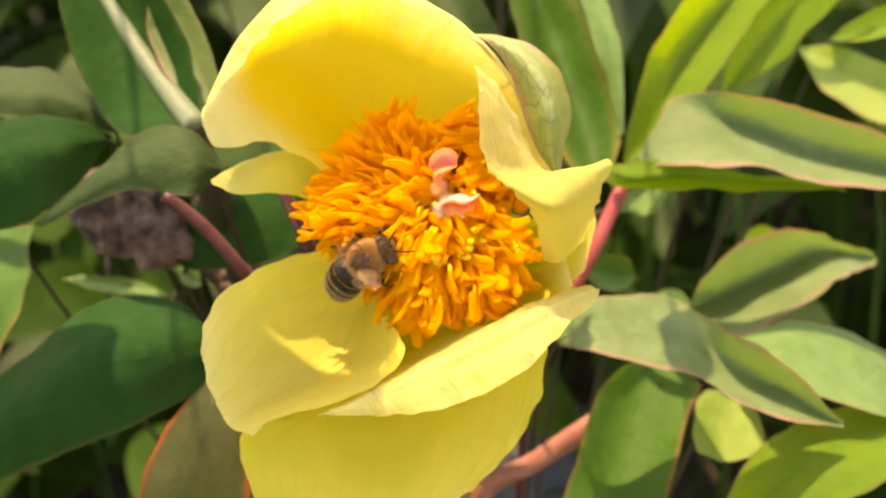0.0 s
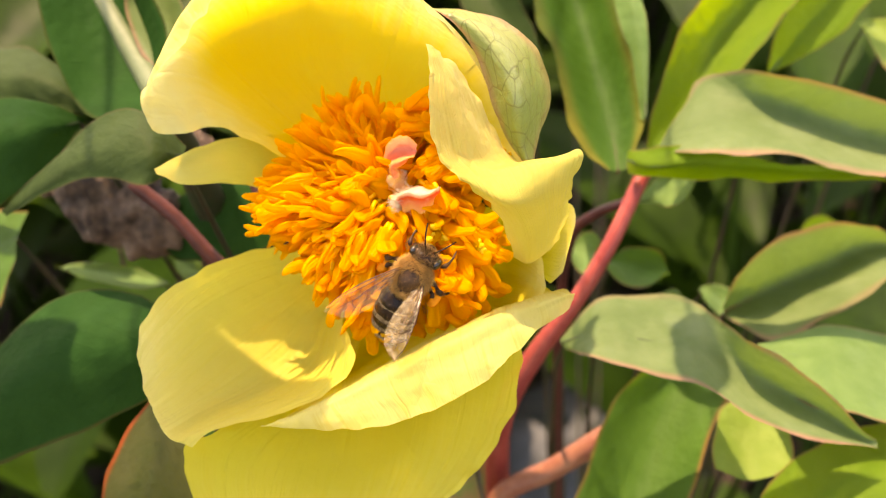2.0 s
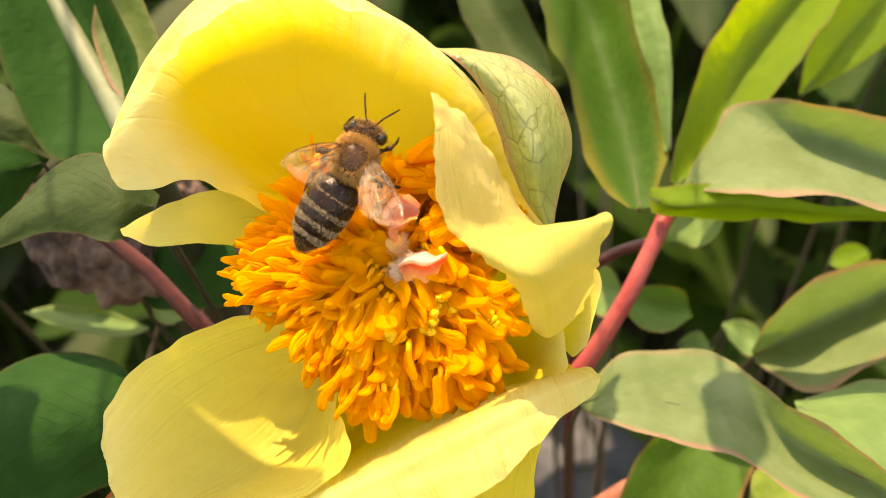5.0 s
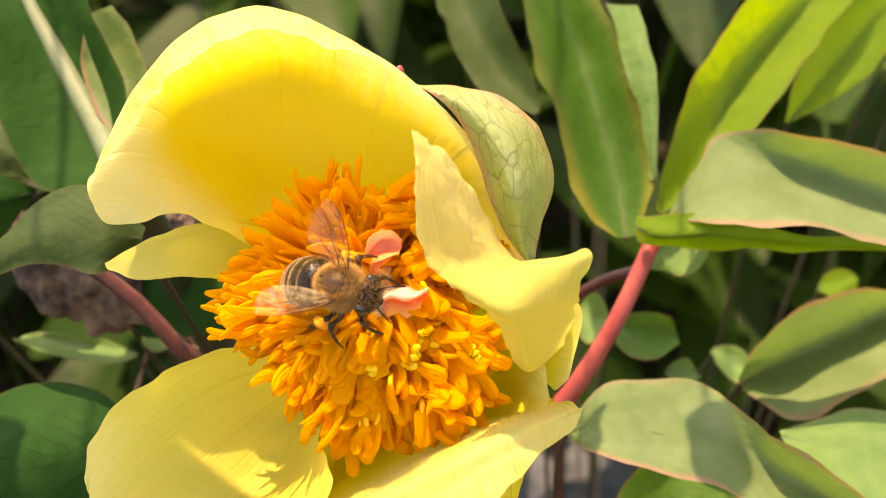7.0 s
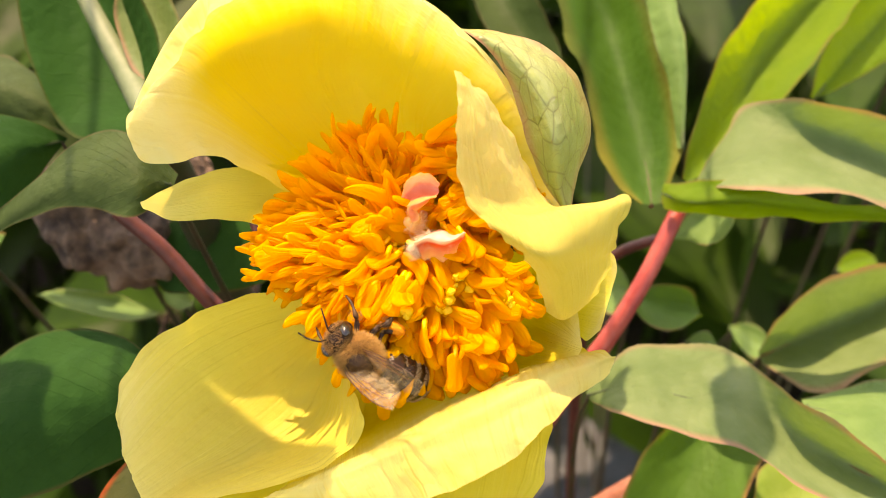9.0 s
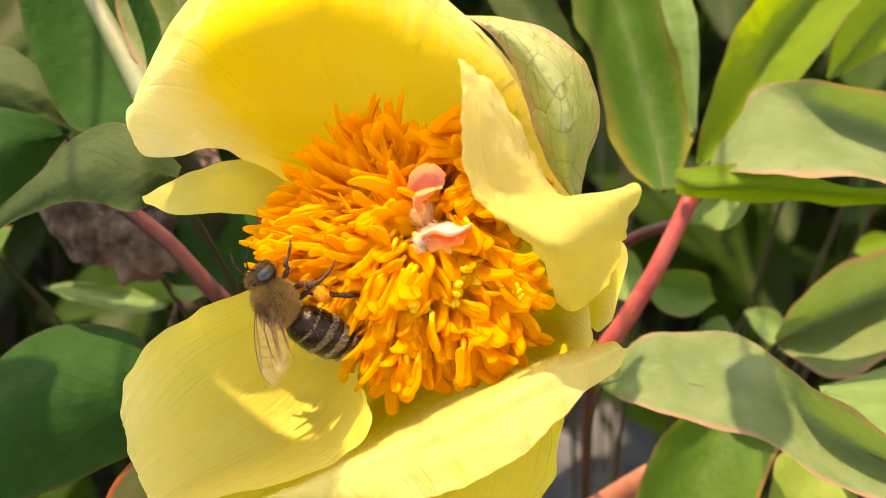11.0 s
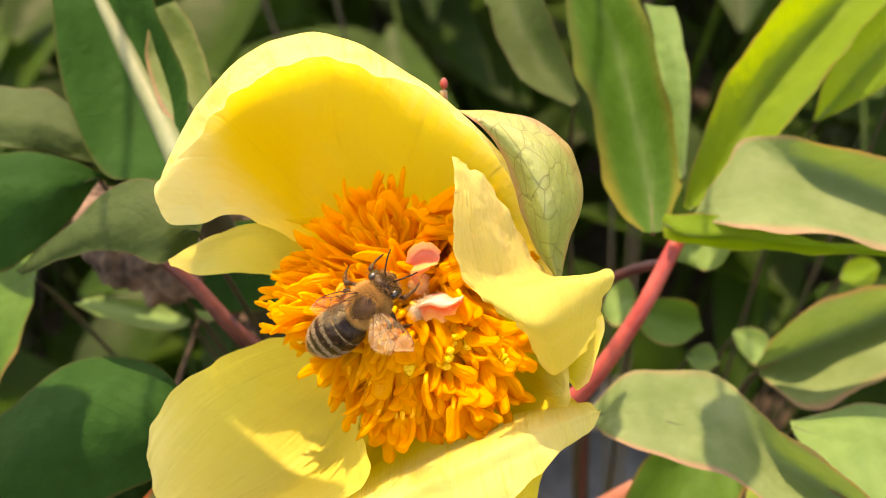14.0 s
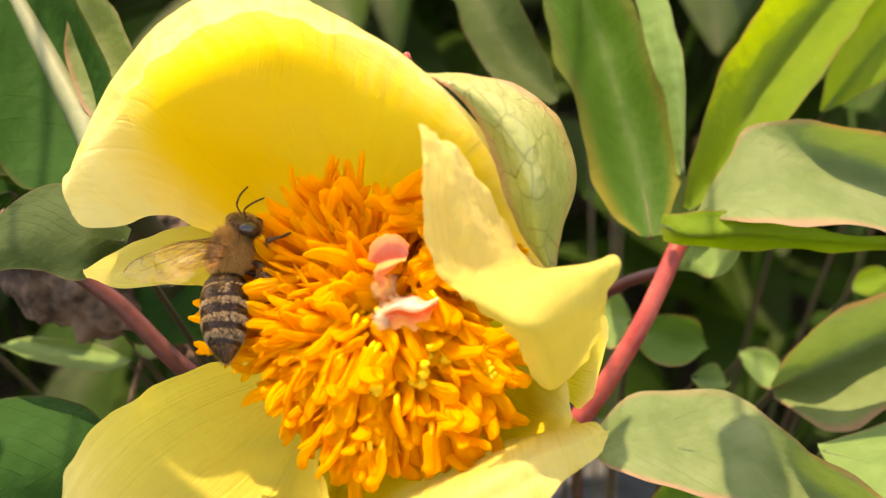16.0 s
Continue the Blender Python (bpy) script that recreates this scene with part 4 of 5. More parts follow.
    for s in (-1, 1):
        fore = leg([(0.7, 1.0, -1.2), (1.4, 1.5, -1.9), (1.9, 2.0, -1.7), (2.1, 2.6, -2.6), (2.0, 3.2, -3.4)], [0.15, 0.25, 0.13, 0.24, 0.11, 0.13, 0.06], s)
        pts, nr = skin((s * 1.75, 1.9, -1.9), (0.4, 0.5, 0.35), 140)
        hairs("bristles", pts, nr, 0.3, 0.012, FUR, fore, "", 22)
        middle = leg([(0.9, 0.0, -1.3), (2.0, -0.1, -1.9), (2.8, -0.4, -1.7), (3.3, -0.6, -2.7), (3.7, -0.4, -3.6), (3.9, -0.1, -4.3)], [0.17, 0.3, 0.15, 0.3, 0.15, 0.16, 0.09, 0.06], s)
        pts, nr = skin((s * 2.6, -0.3, -1.8), (0.8, 0.3, 0.35), 140)
        hairs("bristles", pts, nr, 0.3, 0.012, FUR, middle, "", 23)
        hind = leg([(0.9, -1.0, -1.3), (1.8, -0.8, -2.0), (2.4, -0.9, -1.6), (2.8, -2.0, -2.6), (3.0, -2.9, -3.6), (3.2, -3.6, -4.4), (3.3, -4.0, -4.9)], [0.17, 0.28, 0.15, 0.34, 0.2, 0.26, 0.1, 0.06], s)
        blob("pollen_load", (s * 2.8, -1.4, -2.05), (0.52, 0.85, 0.62), BASKET, hind, 7, 0.3, 16, 12, "orange pollen load")
        pts, nr = skin((s * 2.75, -2.0, -2.5), (0.34, 1.1, 0.6), 220)
        hairs("bristles", pts, nr, 0.32, 0.012, FUR, hind, "", 21)
    # wings; each along +x from its hinge, turned by its own keys
    nets = {
        "forewing": [
            [(0, 0.0), (0.3, 0.0), (0.6, 0.0), (0.86, 0.02), (0.97, 0.3)],
            [(0, 0.12), (0.25, 0.12), (0.5, 0.13), (0.72, 0.08), (0.8, 0.01)],
            [(0.02, 0.25), (0.25, 0.36), (0.5, 0.42), (0.72, 0.42), (0.86, 0.5)],
            [(0.02, 0.3), (0.2, 0.58), (0.36, 0.72), (0.52, 0.84)],
            [(0.0, 0.4), (0.1, 0.75), (0.22, 0.96)],
            [(0.5, 0.13), (0.54, 0.28), (0.52, 0.43)], [(0.62, 0.11), (0.66, 0.27), (0.65, 0.43)],
            [(0.74, 0.07), (0.78, 0.25), (0.74, 0.43)], [(0.5, 0.42), (0.46, 0.6), (0.4, 0.74)],
            [(0.66, 0.42), (0.68, 0.62), (0.62, 0.78)], [(0.25, 0.36), (0.24, 0.5), (0.2, 0.58)],
        ],
        "hindwing": [
            [(0, 0.0), (0.3, 0.0), (0.6, 0.02), (0.85, 0.1)],
            [(0.02, 0.25), (0.3, 0.36), (0.6, 0.42), (0.8, 0.55)],
            [(0.02, 0.3), (0.2, 0.6), (0.4, 0.8)], [(0.35, 0.01), (0.4, 0.2), (0.38, 0.38)],
        ],
    }
    wings = []
    for s in (-1, 1):
        for kind, ln, wd, hinge in (("forewing", 7.8, 2.5, (1.2, 0.5, 0.95)), ("hindwing", 5.4, 1.7, (1.15, -0.3, 0.85))):
            nu, nv = 24, 9

            def at(t, q):
                lead = 0.2 * wd * math.sin(math.pi * min(1, t * 0.96 + 0.02)) ** 0.6
                back = wd * (0.1 + 0.74 * math.sin(math.pi * (0.04 + 0.86 * t ** 1.35)) ** 0.85)
                fold = math.sqrt(max(0.0, 1 - ((t - 0.78) / 0.22) ** 2)) if t > 0.78 else 1.0
                mid = (lead - back) * 0.42
                y = mid + ((lead * (1 - q) - back * q) - mid) * max(0.05, fold)
                return np.array((s * ln * t, y, 0.12 * math.sin(q * 9) * (1 - q) + 0.3 * math.sin(t * 2.4)))

            verts = [at(i / (nu - 1), j / (nv - 1)) for i in range(nu) for j in range(nv)]
            wing = link_mesh(kind, np.array(verts) * 0.001, grid_faces(nu, nv), MEMBRANE, root, label="clear brown-veined wing")
            wing.location = Vector((s * hinge[0], hinge[1], hinge[2])) * 0.001
            for n, line in enumerate(nets[kind]):
                r = 0.05 if n == 0 else 0.036 if n < 3 else 0.024
                tube("wing_vein", [at(*p) + np.array((0, 0, 0.015)) for p in line], [r, r * 0.8, r * 0.45], VEIN, wing, 4, count=16)
            wings.append((wing, s, kind))
    return root, abdomen, wings


# ---- putting it together ----
flower()
leaf([
        [(29.8, 6.8, -40), (29.9, 6.8, -40), (30.2, 6.6, -40)],
        [(34, 13.4, -42), (32.5, 9, -37), (32.2, 6.3, -32)],
        [(37, 16.8, -41), (37.7, 11.9, -37), (35.1, 5.6, -29)],
        [(43.1, 15.9, -34), (45.2, 12, -38), (41.4, 5.1, -28)],
        [(53.6, 13.7, -35), (55.5, 8.9, -40), (50.1, 3.9, -29)],
        [(67.7, 10, -38), (70.1, 6.6, -43), (65, 2.7, -33)],
        [(87.6, 6.5, -50), (86.4, 4.6, -48), (82.9, 2.8, -42)],
], LEAF_GREY, 'grey-green peony leaf with a pink edge, half shaded', 50, stalk=False)
leaf([
        [(26.6, 7.2, -40), (26.4, 6.1, -40), (26.6, 4.3, -40)],
        [(29.3, 7, -38), (28.7, 4.9, -36), (29.2, 3.6, -38)],
        [(33.3, 7, -33), (33.7, 4.8, -32), (35.3, 3.5, -36)],
        [(37.6, 5.4, -30), (38.7, 4.1, -31), (41.1, 3.3, -36)],
        [(49.7, 4, -30), (50.9, 3.2, -31), (53.7, 3.1, -36)],
        [(56.3, 3.2, -31), (56.7, 2.9, -32), (57.6, 2.8, -34)],
], LEAF_LIME, 'folded-under half of a green leaf with pink edge', 51, stalk=False)
leaf([
        [(17.5, -16, -34), (17.5, -16.6, -34), (18, -17.2, -34)],
        [(22.3, -11.1, -33), (21.5, -14.8, -28), (19.7, -17.6, -25)],
        [(28.4, -11, -33), (27, -15.6, -27), (25.6, -18.9, -23)],
        [(33.3, -11.8, -31), (32.5, -16.4, -27), (30.9, -19.8, -22)],
        [(38.1, -16.3, -22), (38.3, -19.7, -27), (36.1, -23.6, -20)],
        [(44, -20, -21), (44.8, -23.3, -26), (42.4, -26, -20)],
        [(51.6, -26.8, -24), (51.7, -27.3, -24), (51.8, -27.7, -24)],
], LEAF_GREY, 'grey-green peony leaf with shadows across it', 52)
leaf([
        [(24.3, 4.9, -42), (25.5, 4.8, -42), (27.1, 5.1, -42)],
        [(21.3, 7.4, -42), (25.4, 9.2, -46), (29.2, 11.6, -44)],
        [(19.1, 12.2, -43), (24.3, 15.7, -50), (28.8, 17.9, -46)],
        [(18, 19.1, -45), (23.1, 23.3, -54), (27.4, 24.3, -48)],
        [(15.9, 26.3, -48), (21.4, 30.5, -58), (26, 30.6, -52)],
        [(14.6, 36, -54), (17.9, 39, -60), (22.8, 39.2, -58)],
], LEAF_UPRIGHT, 'long upright green leaf, its margin painted yellowish as sunlit', 53, rib=0.3, rib_material=STEM_DULL, stalk=False)
leaf([
        [(28.8, 11.6, -44), (29.1, 11.5, -43), (29.4, 11.7, -43)],
        [(28, 18.5, -46), (29, 18.4, -44), (29.9, 18.5, -44)],
        [(26.7, 25.6, -48), (28.4, 25.2, -46), (29.8, 25.2, -46)],
        [(25.3, 34.1, -52), (26.7, 33.6, -50), (28.4, 33.6, -50)],
], LEAF_PALE_LIT, 'pale folded side of an upright leaf', 54, stalk=False)
leaf([
        [(29.5, 8.1, -44), (30.2, 7.7, -44), (31, 8.1, -44)],
        [(30.6, 13.8, -45), (35.9, 14.1, -50), (40, 14.9, -47)],
        [(33.8, 22.7, -48), (41.3, 24.4, -56), (46.5, 22.8, -52)],
        [(39.4, 30.8, -52), (48.7, 32.8, -62), (53.6, 31, -58)],
        [(47.5, 39.8, -58), (57.5, 41.7, -68), (61.6, 39.8, -64)],
        [(60.4, 52.7, -70), (64.1, 53.4, -72), (67, 52.5, -72)],
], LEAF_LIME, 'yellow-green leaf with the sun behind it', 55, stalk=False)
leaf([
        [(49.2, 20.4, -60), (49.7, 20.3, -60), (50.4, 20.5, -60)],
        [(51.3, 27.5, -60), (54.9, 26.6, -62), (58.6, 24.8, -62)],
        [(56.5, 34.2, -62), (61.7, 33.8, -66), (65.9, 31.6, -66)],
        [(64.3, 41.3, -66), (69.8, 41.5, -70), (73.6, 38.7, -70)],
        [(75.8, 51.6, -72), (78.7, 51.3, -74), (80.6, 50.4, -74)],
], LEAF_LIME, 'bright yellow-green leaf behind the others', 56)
leaf([
        [(29.1, 1.6, -50.3), (29.2, 1.3, -50), (29.5, 1.1, -49.7)],
        [(31.7, 4, -47.7), (31.2, 2.3, -46), (31.6, 0.7, -44.3)],
        [(34.5, 4.6, -45.9), (34.4, 2.9, -44), (33.8, 1, -42.1)],
        [(37, 5.1, -44.4), (36.9, 4.8, -44), (36.5, 4.3, -43.6)],
], LEAF_PALE_LIT, 'small pale green leaf under a larger one', 57, stalk=False)
leaf([
        [(42.1, -12.8, -57.1), (42.8, -13.4, -58.6), (42.5, -14.2, -56.5)],
        [(44, -6, -49), (47.8, -10.7, -57), (46.5, -16.6, -46)],
        [(51.2, -2.5, -50), (56.2, -7.4, -58), (54.4, -13.1, -47)],
        [(59.7, -1.3, -53), (64.7, -4.3, -61), (62.6, -9.3, -50)],
        [(75.4, -4.7, -65.2), (76.3, -5.2, -66.5), (75.7, -6, -64.8)],
], LEAF_GREY, 'broad green leaf lit along its lower half', 58, rib=0.5, rib_material=STEM_PINK)
leaf([
        [(41.8, -16.8, -37.1), (41.7, -17.3, -36), (41.8, -18, -34.9)],
        [(50.8, -14.7, -38), (47.6, -18.3, -32), (43.7, -22.2, -26)],
        [(58.4, -16.4, -39), (54.9, -20.7, -33), (51.5, -24.7, -27)],
        [(67.9, -20.6, -42), (64.1, -24.1, -36), (60.3, -27.2, -30)],
        [(76.6, -29, -44.8), (75.9, -29.4, -44), (74.9, -29.8, -43.2)],
], LEAF_PALE_LIT, 'pale broad leaf leaning into the sun', 59)
leaf([
        [(17.3, -42.8, -35), (23.4, -44.1, -37), (29.7, -43.2, -35)],
        [(19.9, -35.3, -38), (27.3, -36.2, -43), (34.1, -35.8, -39)],
        [(23.3, -27.5, -42), (31.1, -27.4, -48), (37.4, -28.7, -43)],
        [(27.9, -21.6, -46), (34.5, -21.2, -51), (40.8, -23.6, -47)],
        [(33.2, -19.5, -49), (36.5, -19.9, -52), (38.9, -21.3, -50)],
], LEAF_MID, 'upright green leaf low under the flower', 60)
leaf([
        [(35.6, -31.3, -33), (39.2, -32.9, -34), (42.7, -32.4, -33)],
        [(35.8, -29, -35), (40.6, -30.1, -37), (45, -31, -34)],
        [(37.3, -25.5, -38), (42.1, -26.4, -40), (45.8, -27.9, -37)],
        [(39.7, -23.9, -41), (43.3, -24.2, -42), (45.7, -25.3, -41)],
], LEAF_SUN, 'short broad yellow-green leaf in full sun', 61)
leaf([
        [(38.2, -41.3, -35), (38.3, -42.7, -31), (39.9, -44.1, -27)],
        [(43.1, -32.3, -33), (45.3, -34.4, -27), (47.1, -38.4, -21)],
        [(48.5, -28.1, -33), (50.5, -31, -27), (52.9, -35.1, -21)],
        [(57.3, -26.3, -37), (58.8, -29.5, -31), (60.7, -33.1, -25)],
        [(70.1, -24.8, -45), (70.3, -26.8, -39), (70.3, -30.7, -33)],
], LEAF_LIME, 'large dark leaf with a sunlit lobe', 63)
leaf([
        [(27, -6.4, -61), (26.7, -6.6, -60), (25.2, -7, -53)],
        [(29.5, -4.5, -61), (28.9, -6.9, -60), (27, -9.3, -53)],
        [(32.2, -4.3, -61), (31.6, -7.3, -60), (29.5, -10.2, -53)],
        [(34.3, -5.3, -61), (33.8, -7.5, -60), (31.7, -9.8, -53)],
        [(35.8, -7.6, -61), (35.5, -7.8, -60), (33.7, -8.1, -53)],
], LEAF_MID, 'small green young leaf', 64)
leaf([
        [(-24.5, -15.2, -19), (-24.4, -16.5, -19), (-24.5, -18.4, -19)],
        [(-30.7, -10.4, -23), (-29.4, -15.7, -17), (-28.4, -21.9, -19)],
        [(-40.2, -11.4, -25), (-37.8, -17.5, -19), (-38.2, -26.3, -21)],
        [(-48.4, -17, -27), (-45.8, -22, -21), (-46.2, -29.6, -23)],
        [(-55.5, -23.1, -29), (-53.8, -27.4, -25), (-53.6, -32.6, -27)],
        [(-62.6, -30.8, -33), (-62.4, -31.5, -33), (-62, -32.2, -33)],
], LEAF_SHADED, 'large dark blue-green leaf in shade', 65)
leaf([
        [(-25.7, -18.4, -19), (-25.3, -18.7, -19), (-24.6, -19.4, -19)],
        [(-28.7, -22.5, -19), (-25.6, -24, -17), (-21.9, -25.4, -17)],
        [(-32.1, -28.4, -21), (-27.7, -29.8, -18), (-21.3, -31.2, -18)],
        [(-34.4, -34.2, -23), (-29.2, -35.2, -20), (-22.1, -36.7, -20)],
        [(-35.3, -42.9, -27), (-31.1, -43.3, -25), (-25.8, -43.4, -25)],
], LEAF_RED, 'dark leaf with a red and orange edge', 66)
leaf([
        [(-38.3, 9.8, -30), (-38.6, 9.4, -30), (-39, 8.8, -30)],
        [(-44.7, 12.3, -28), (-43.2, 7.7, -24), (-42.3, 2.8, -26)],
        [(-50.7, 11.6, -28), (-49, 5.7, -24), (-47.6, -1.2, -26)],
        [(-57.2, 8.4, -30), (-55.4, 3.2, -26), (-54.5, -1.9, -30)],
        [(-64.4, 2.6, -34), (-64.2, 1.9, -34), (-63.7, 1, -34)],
], LEAF_SHADED, 'dark blue-green leaf in shade', 67)
leaf([
        [(-23.9, 5.2, -17.1), (-24, 4.1, -16), (-24.3, 2.9, -16)],
        [(-27.6, 8.8, -16), (-26.7, 4.7, -13), (-27, 0.9, -13)],
        [(-32.9, 8.5, -18), (-32.1, 4.6, -15), (-31.5, 1.6, -15)],
        [(-38.5, 4.5, -19.5), (-37.6, 2.7, -18), (-37, 1.4, -18)],
        [(-47, -1.4, -26.3), (-46.6, -1.7, -26), (-46.5, -2, -26)],
], LEAF_DULL, 'dull green leaf arching over a stalk', 68)
leaf([
        [(-26.7, 10.7, -24), (-27.4, 10, -24), (-28.4, 9.3, -24)],
        [(-29.1, 20.7, -28), (-33, 17.9, -32), (-36.6, 9.6, -26)],
        [(-32.4, 27.5, -30), (-38.2, 26, -36), (-41.3, 15.8, -28)],
        [(-36.1, 33.6, -34), (-42.4, 33.1, -38), (-45.1, 25.7, -32)],
        [(-45.3, 44.1, -42), (-47.5, 43.3, -42), (-49.8, 41.7, -42)],
], LEAF_SHADED, 'long dark leaf with a pale stripe along its middle', 69, rib=1.7, rib_material=RIB_PALE)
leaf([
        [(-38, 11.6, -35), (-38.5, 11.2, -35), (-39.1, 10.8, -35)],
        [(-46.2, 19.2, -39), (-45.4, 15.5, -35), (-46.1, 12.3, -35)],
        [(-54.6, 20.4, -41), (-53.6, 16.2, -37), (-53.6, 12.9, -37)],
        [(-64.4, 19.4, -45), (-63.8, 17.6, -43), (-63.8, 15.3, -43)],
], LEAF_DULL, 'dark green leaf deep among the others', 70)
leaf([
        [(17.5, 22.5, -60), (17.1, 21.8, -60), (16.4, 21.4, -60)],
        [(15.6, 29.1, -62), (13, 27.6, -66), (10, 25.2, -64)],
        [(12.9, 35.1, -64), (9.6, 35, -70), (5.9, 32.4, -68)],
        [(11.1, 44.6, -70), (7.6, 44.7, -76), (3.7, 41.9, -74)],
        [(8.5, 56.1, -78), (6.9, 55.8, -78), (5.3, 55.3, -78)],
], LEAF_DULL, 'green leaf behind the hooded petal', 71)
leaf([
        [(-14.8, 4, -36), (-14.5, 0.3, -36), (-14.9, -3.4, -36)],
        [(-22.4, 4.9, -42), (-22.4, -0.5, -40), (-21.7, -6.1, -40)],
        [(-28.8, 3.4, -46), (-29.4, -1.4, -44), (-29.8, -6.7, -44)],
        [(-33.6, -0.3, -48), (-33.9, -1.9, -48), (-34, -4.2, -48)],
], LEAF_SHADED, 'dark green leaf behind the stamens', 73)
leaf([
        [(-53.5, 0.3, -55.3), (-53.1, -3.2, -50), (-51.5, -6.4, -44.7)],
        [(-57.1, 0.6, -54), (-56, -6.3, -48), (-52.7, -13.2, -42)],
        [(-63.8, 0.4, -56), (-61.4, -7.7, -50), (-56.8, -18.4, -44)],
        [(-71.2, -7.5, -57.3), (-70.4, -8.3, -56), (-69.5, -9.2, -54.7)],
], LEAF_MID, 'pale green leaf catching the sun', 74)
# added above the view: its shadow leaves a lit streak on the low petal
leaf([
        [(-48.6, 62.8, 19), (-49.3, 62, 19), (-49.9, 61.2, 19)],
        [(-37.7, 62, 20.4), (-44.6, 59.2, 20.8), (-49.3, 52.7, 19.9)],
        [(-32, 55.3, 19.3), (-39.3, 51.7, 19.8), (-45.2, 42.6, 18.3)],
        [(-24.9, 50, 23.4), (-30.9, 45.2, 24.1), (-35.6, 37.2, 23.4)],
        [(-21.8, 38.3, 25.1), (-22.5, 37.5, 25.1), (-23.1, 36.8, 25.1)],
], LEAF_LIME, 'unseen green leaf added above the flower, shading a petal', 75, via=(-60, 150, -160))
# out-of-view leaf, put in to throw a shadow on the leaves to the right
leaf([
        [(16.2, 50.9, -6.2), (16.3, 50.9, -6), (16.4, 50.9, -6.2)],
        [(13.9, 48.8, -5.3), (16.4, 48.8, -1.7), (18.9, 48.8, -5.3)],
        [(13.8, 45.5, -3.9), (16.6, 45.2, 0.3), (19.3, 45, -3.6)],
        [(14, 42.1, -2.5), (16.8, 41.6, 1.8), (19.5, 41.1, -1.8)],
        [(14.6, 39.1, -1.2), (16.9, 38.5, 2.6), (19.2, 37.9, -0.4)],
        [(16.9, 36, 0.3), (17, 35.9, 0.5), (17.2, 35.9, 0.3)],
], LEAF_MID, 'green leaf added out of view, shading the leaves below', 77, via=(40, 150, -160))
# a second, narrower shadow caster that is never seen
leaf([
        [(4.2, 43.6, -8.9), (4.3, 43.7, -8.8), (4.5, 43.7, -9)],
        [(1.8, 41.2, -7.5), (4.4, 42.2, -4.8), (7, 43.2, -9.3)],
        [(1.7, 38.7, -6.7), (4.5, 39.6, -3.3), (7.3, 40.5, -8)],
        [(1.8, 36.3, -6), (4.6, 37, -2.3), (7.3, 37.8, -6.6)],
        [(2.4, 34.4, -5.4), (4.6, 34.8, -2), (6.9, 35.3, -5.4)],
        [(4.6, 33, -4.6), (4.7, 33, -4.4), (4.8, 33, -4.6)],
], LEAF_MID, 'narrow green leaf added out of view to cast shade', 78, via=(30, 150, -170))
leaf([
        [(43.6, -10.4, -79), (43.4, -10.5, -78), (41.8, -10.4, -71)],
        [(45.9, -9.7, -79), (44.9, -11.3, -78), (42.6, -12.5, -71)],
        [(48, -10.3, -79), (46.8, -12.2, -78), (44.2, -13.8, -71)],
        [(49.3, -11.6, -79), (48.3, -13, -78), (45.9, -14, -71)],
        [(49.9, -13.5, -79), (49.6, -13.6, -78), (47.7, -13.3, -71)],
], LEAF_PALE_LIT, 'small pale leaf catching the sun deep in the bush', 79)
leaf([
        [(61, -1.7, -85), (60.8, -1.8, -84), (58.7, -2, -77)],
        [(62, 0.3, -85), (62.2, -1.4, -84), (60.5, -3, -77)],
        [(63.6, 1.2, -85), (63.9, -0.9, -84), (62.2, -2.9, -77)],
        [(65.2, 1.1, -85), (65.4, -0.4, -84), (63.5, -2, -77)],
        [(66.8, 0.1, -85), (66.5, -0.1, -84), (64.2, -0.4, -77)],
], LEAF_LIME, 'small yellow-green leaf deep in the bush', 80)
leaf([
        [(22, -4.6, -67), (21.9, -4.8, -66), (21.1, -4.9, -59)],
        [(23.8, -2.5, -67), (23.2, -5, -66), (21.9, -7.4, -59)],
        [(25.5, -2.1, -67), (24.7, -5.3, -66), (23.2, -8.4, -59)],
        [(26.6, -3.2, -67), (26, -5.6, -66), (24.6, -7.8, -59)],
        [(27.2, -5.6, -67), (27, -5.8, -66), (26, -5.9, -59)],
], LEAF_PALE_LIT, 'small pale leaf behind the red stalk', 81)
leaf([
        [(33.2, -11.7, -59), (33, -11.8, -58), (31.7, -11.5, -51)],
        [(34.5, -10.4, -59), (34.1, -11.9, -58), (32.6, -13, -51)],
        [(35.8, -10.1, -59), (35.4, -12, -58), (33.9, -13.4, -51)],
        [(36.8, -10.7, -59), (36.5, -12.1, -58), (34.9, -13.1, -51)],
        [(37.6, -12.1, -59), (37.4, -12.2, -58), (35.9, -11.9, -51)],
], LEAF_PALE_LIT, 'small pale leaf tip lit by the sun', 82)
leaf([
        [(-50.7, -7.2, -61), (-50.5, -7.3, -60), (-49.1, -7.5, -53)],
        [(-46.7, -6.7, -61), (-46.7, -7.9, -60), (-45.6, -9.1, -53)],
        [(-42, -7.2, -61), (-42.1, -8.6, -60), (-41.2, -10.1, -53)],
        [(-38.2, -8.1, -61), (-38.2, -9.2, -60), (-37.4, -10.3, -53)],
        [(-35.2, -9.6, -61), (-35.1, -9.7, -60), (-34.3, -9.8, -53)],
], LEAF_PALE_LIT, 'small pale leaf in a patch of sun', 83)
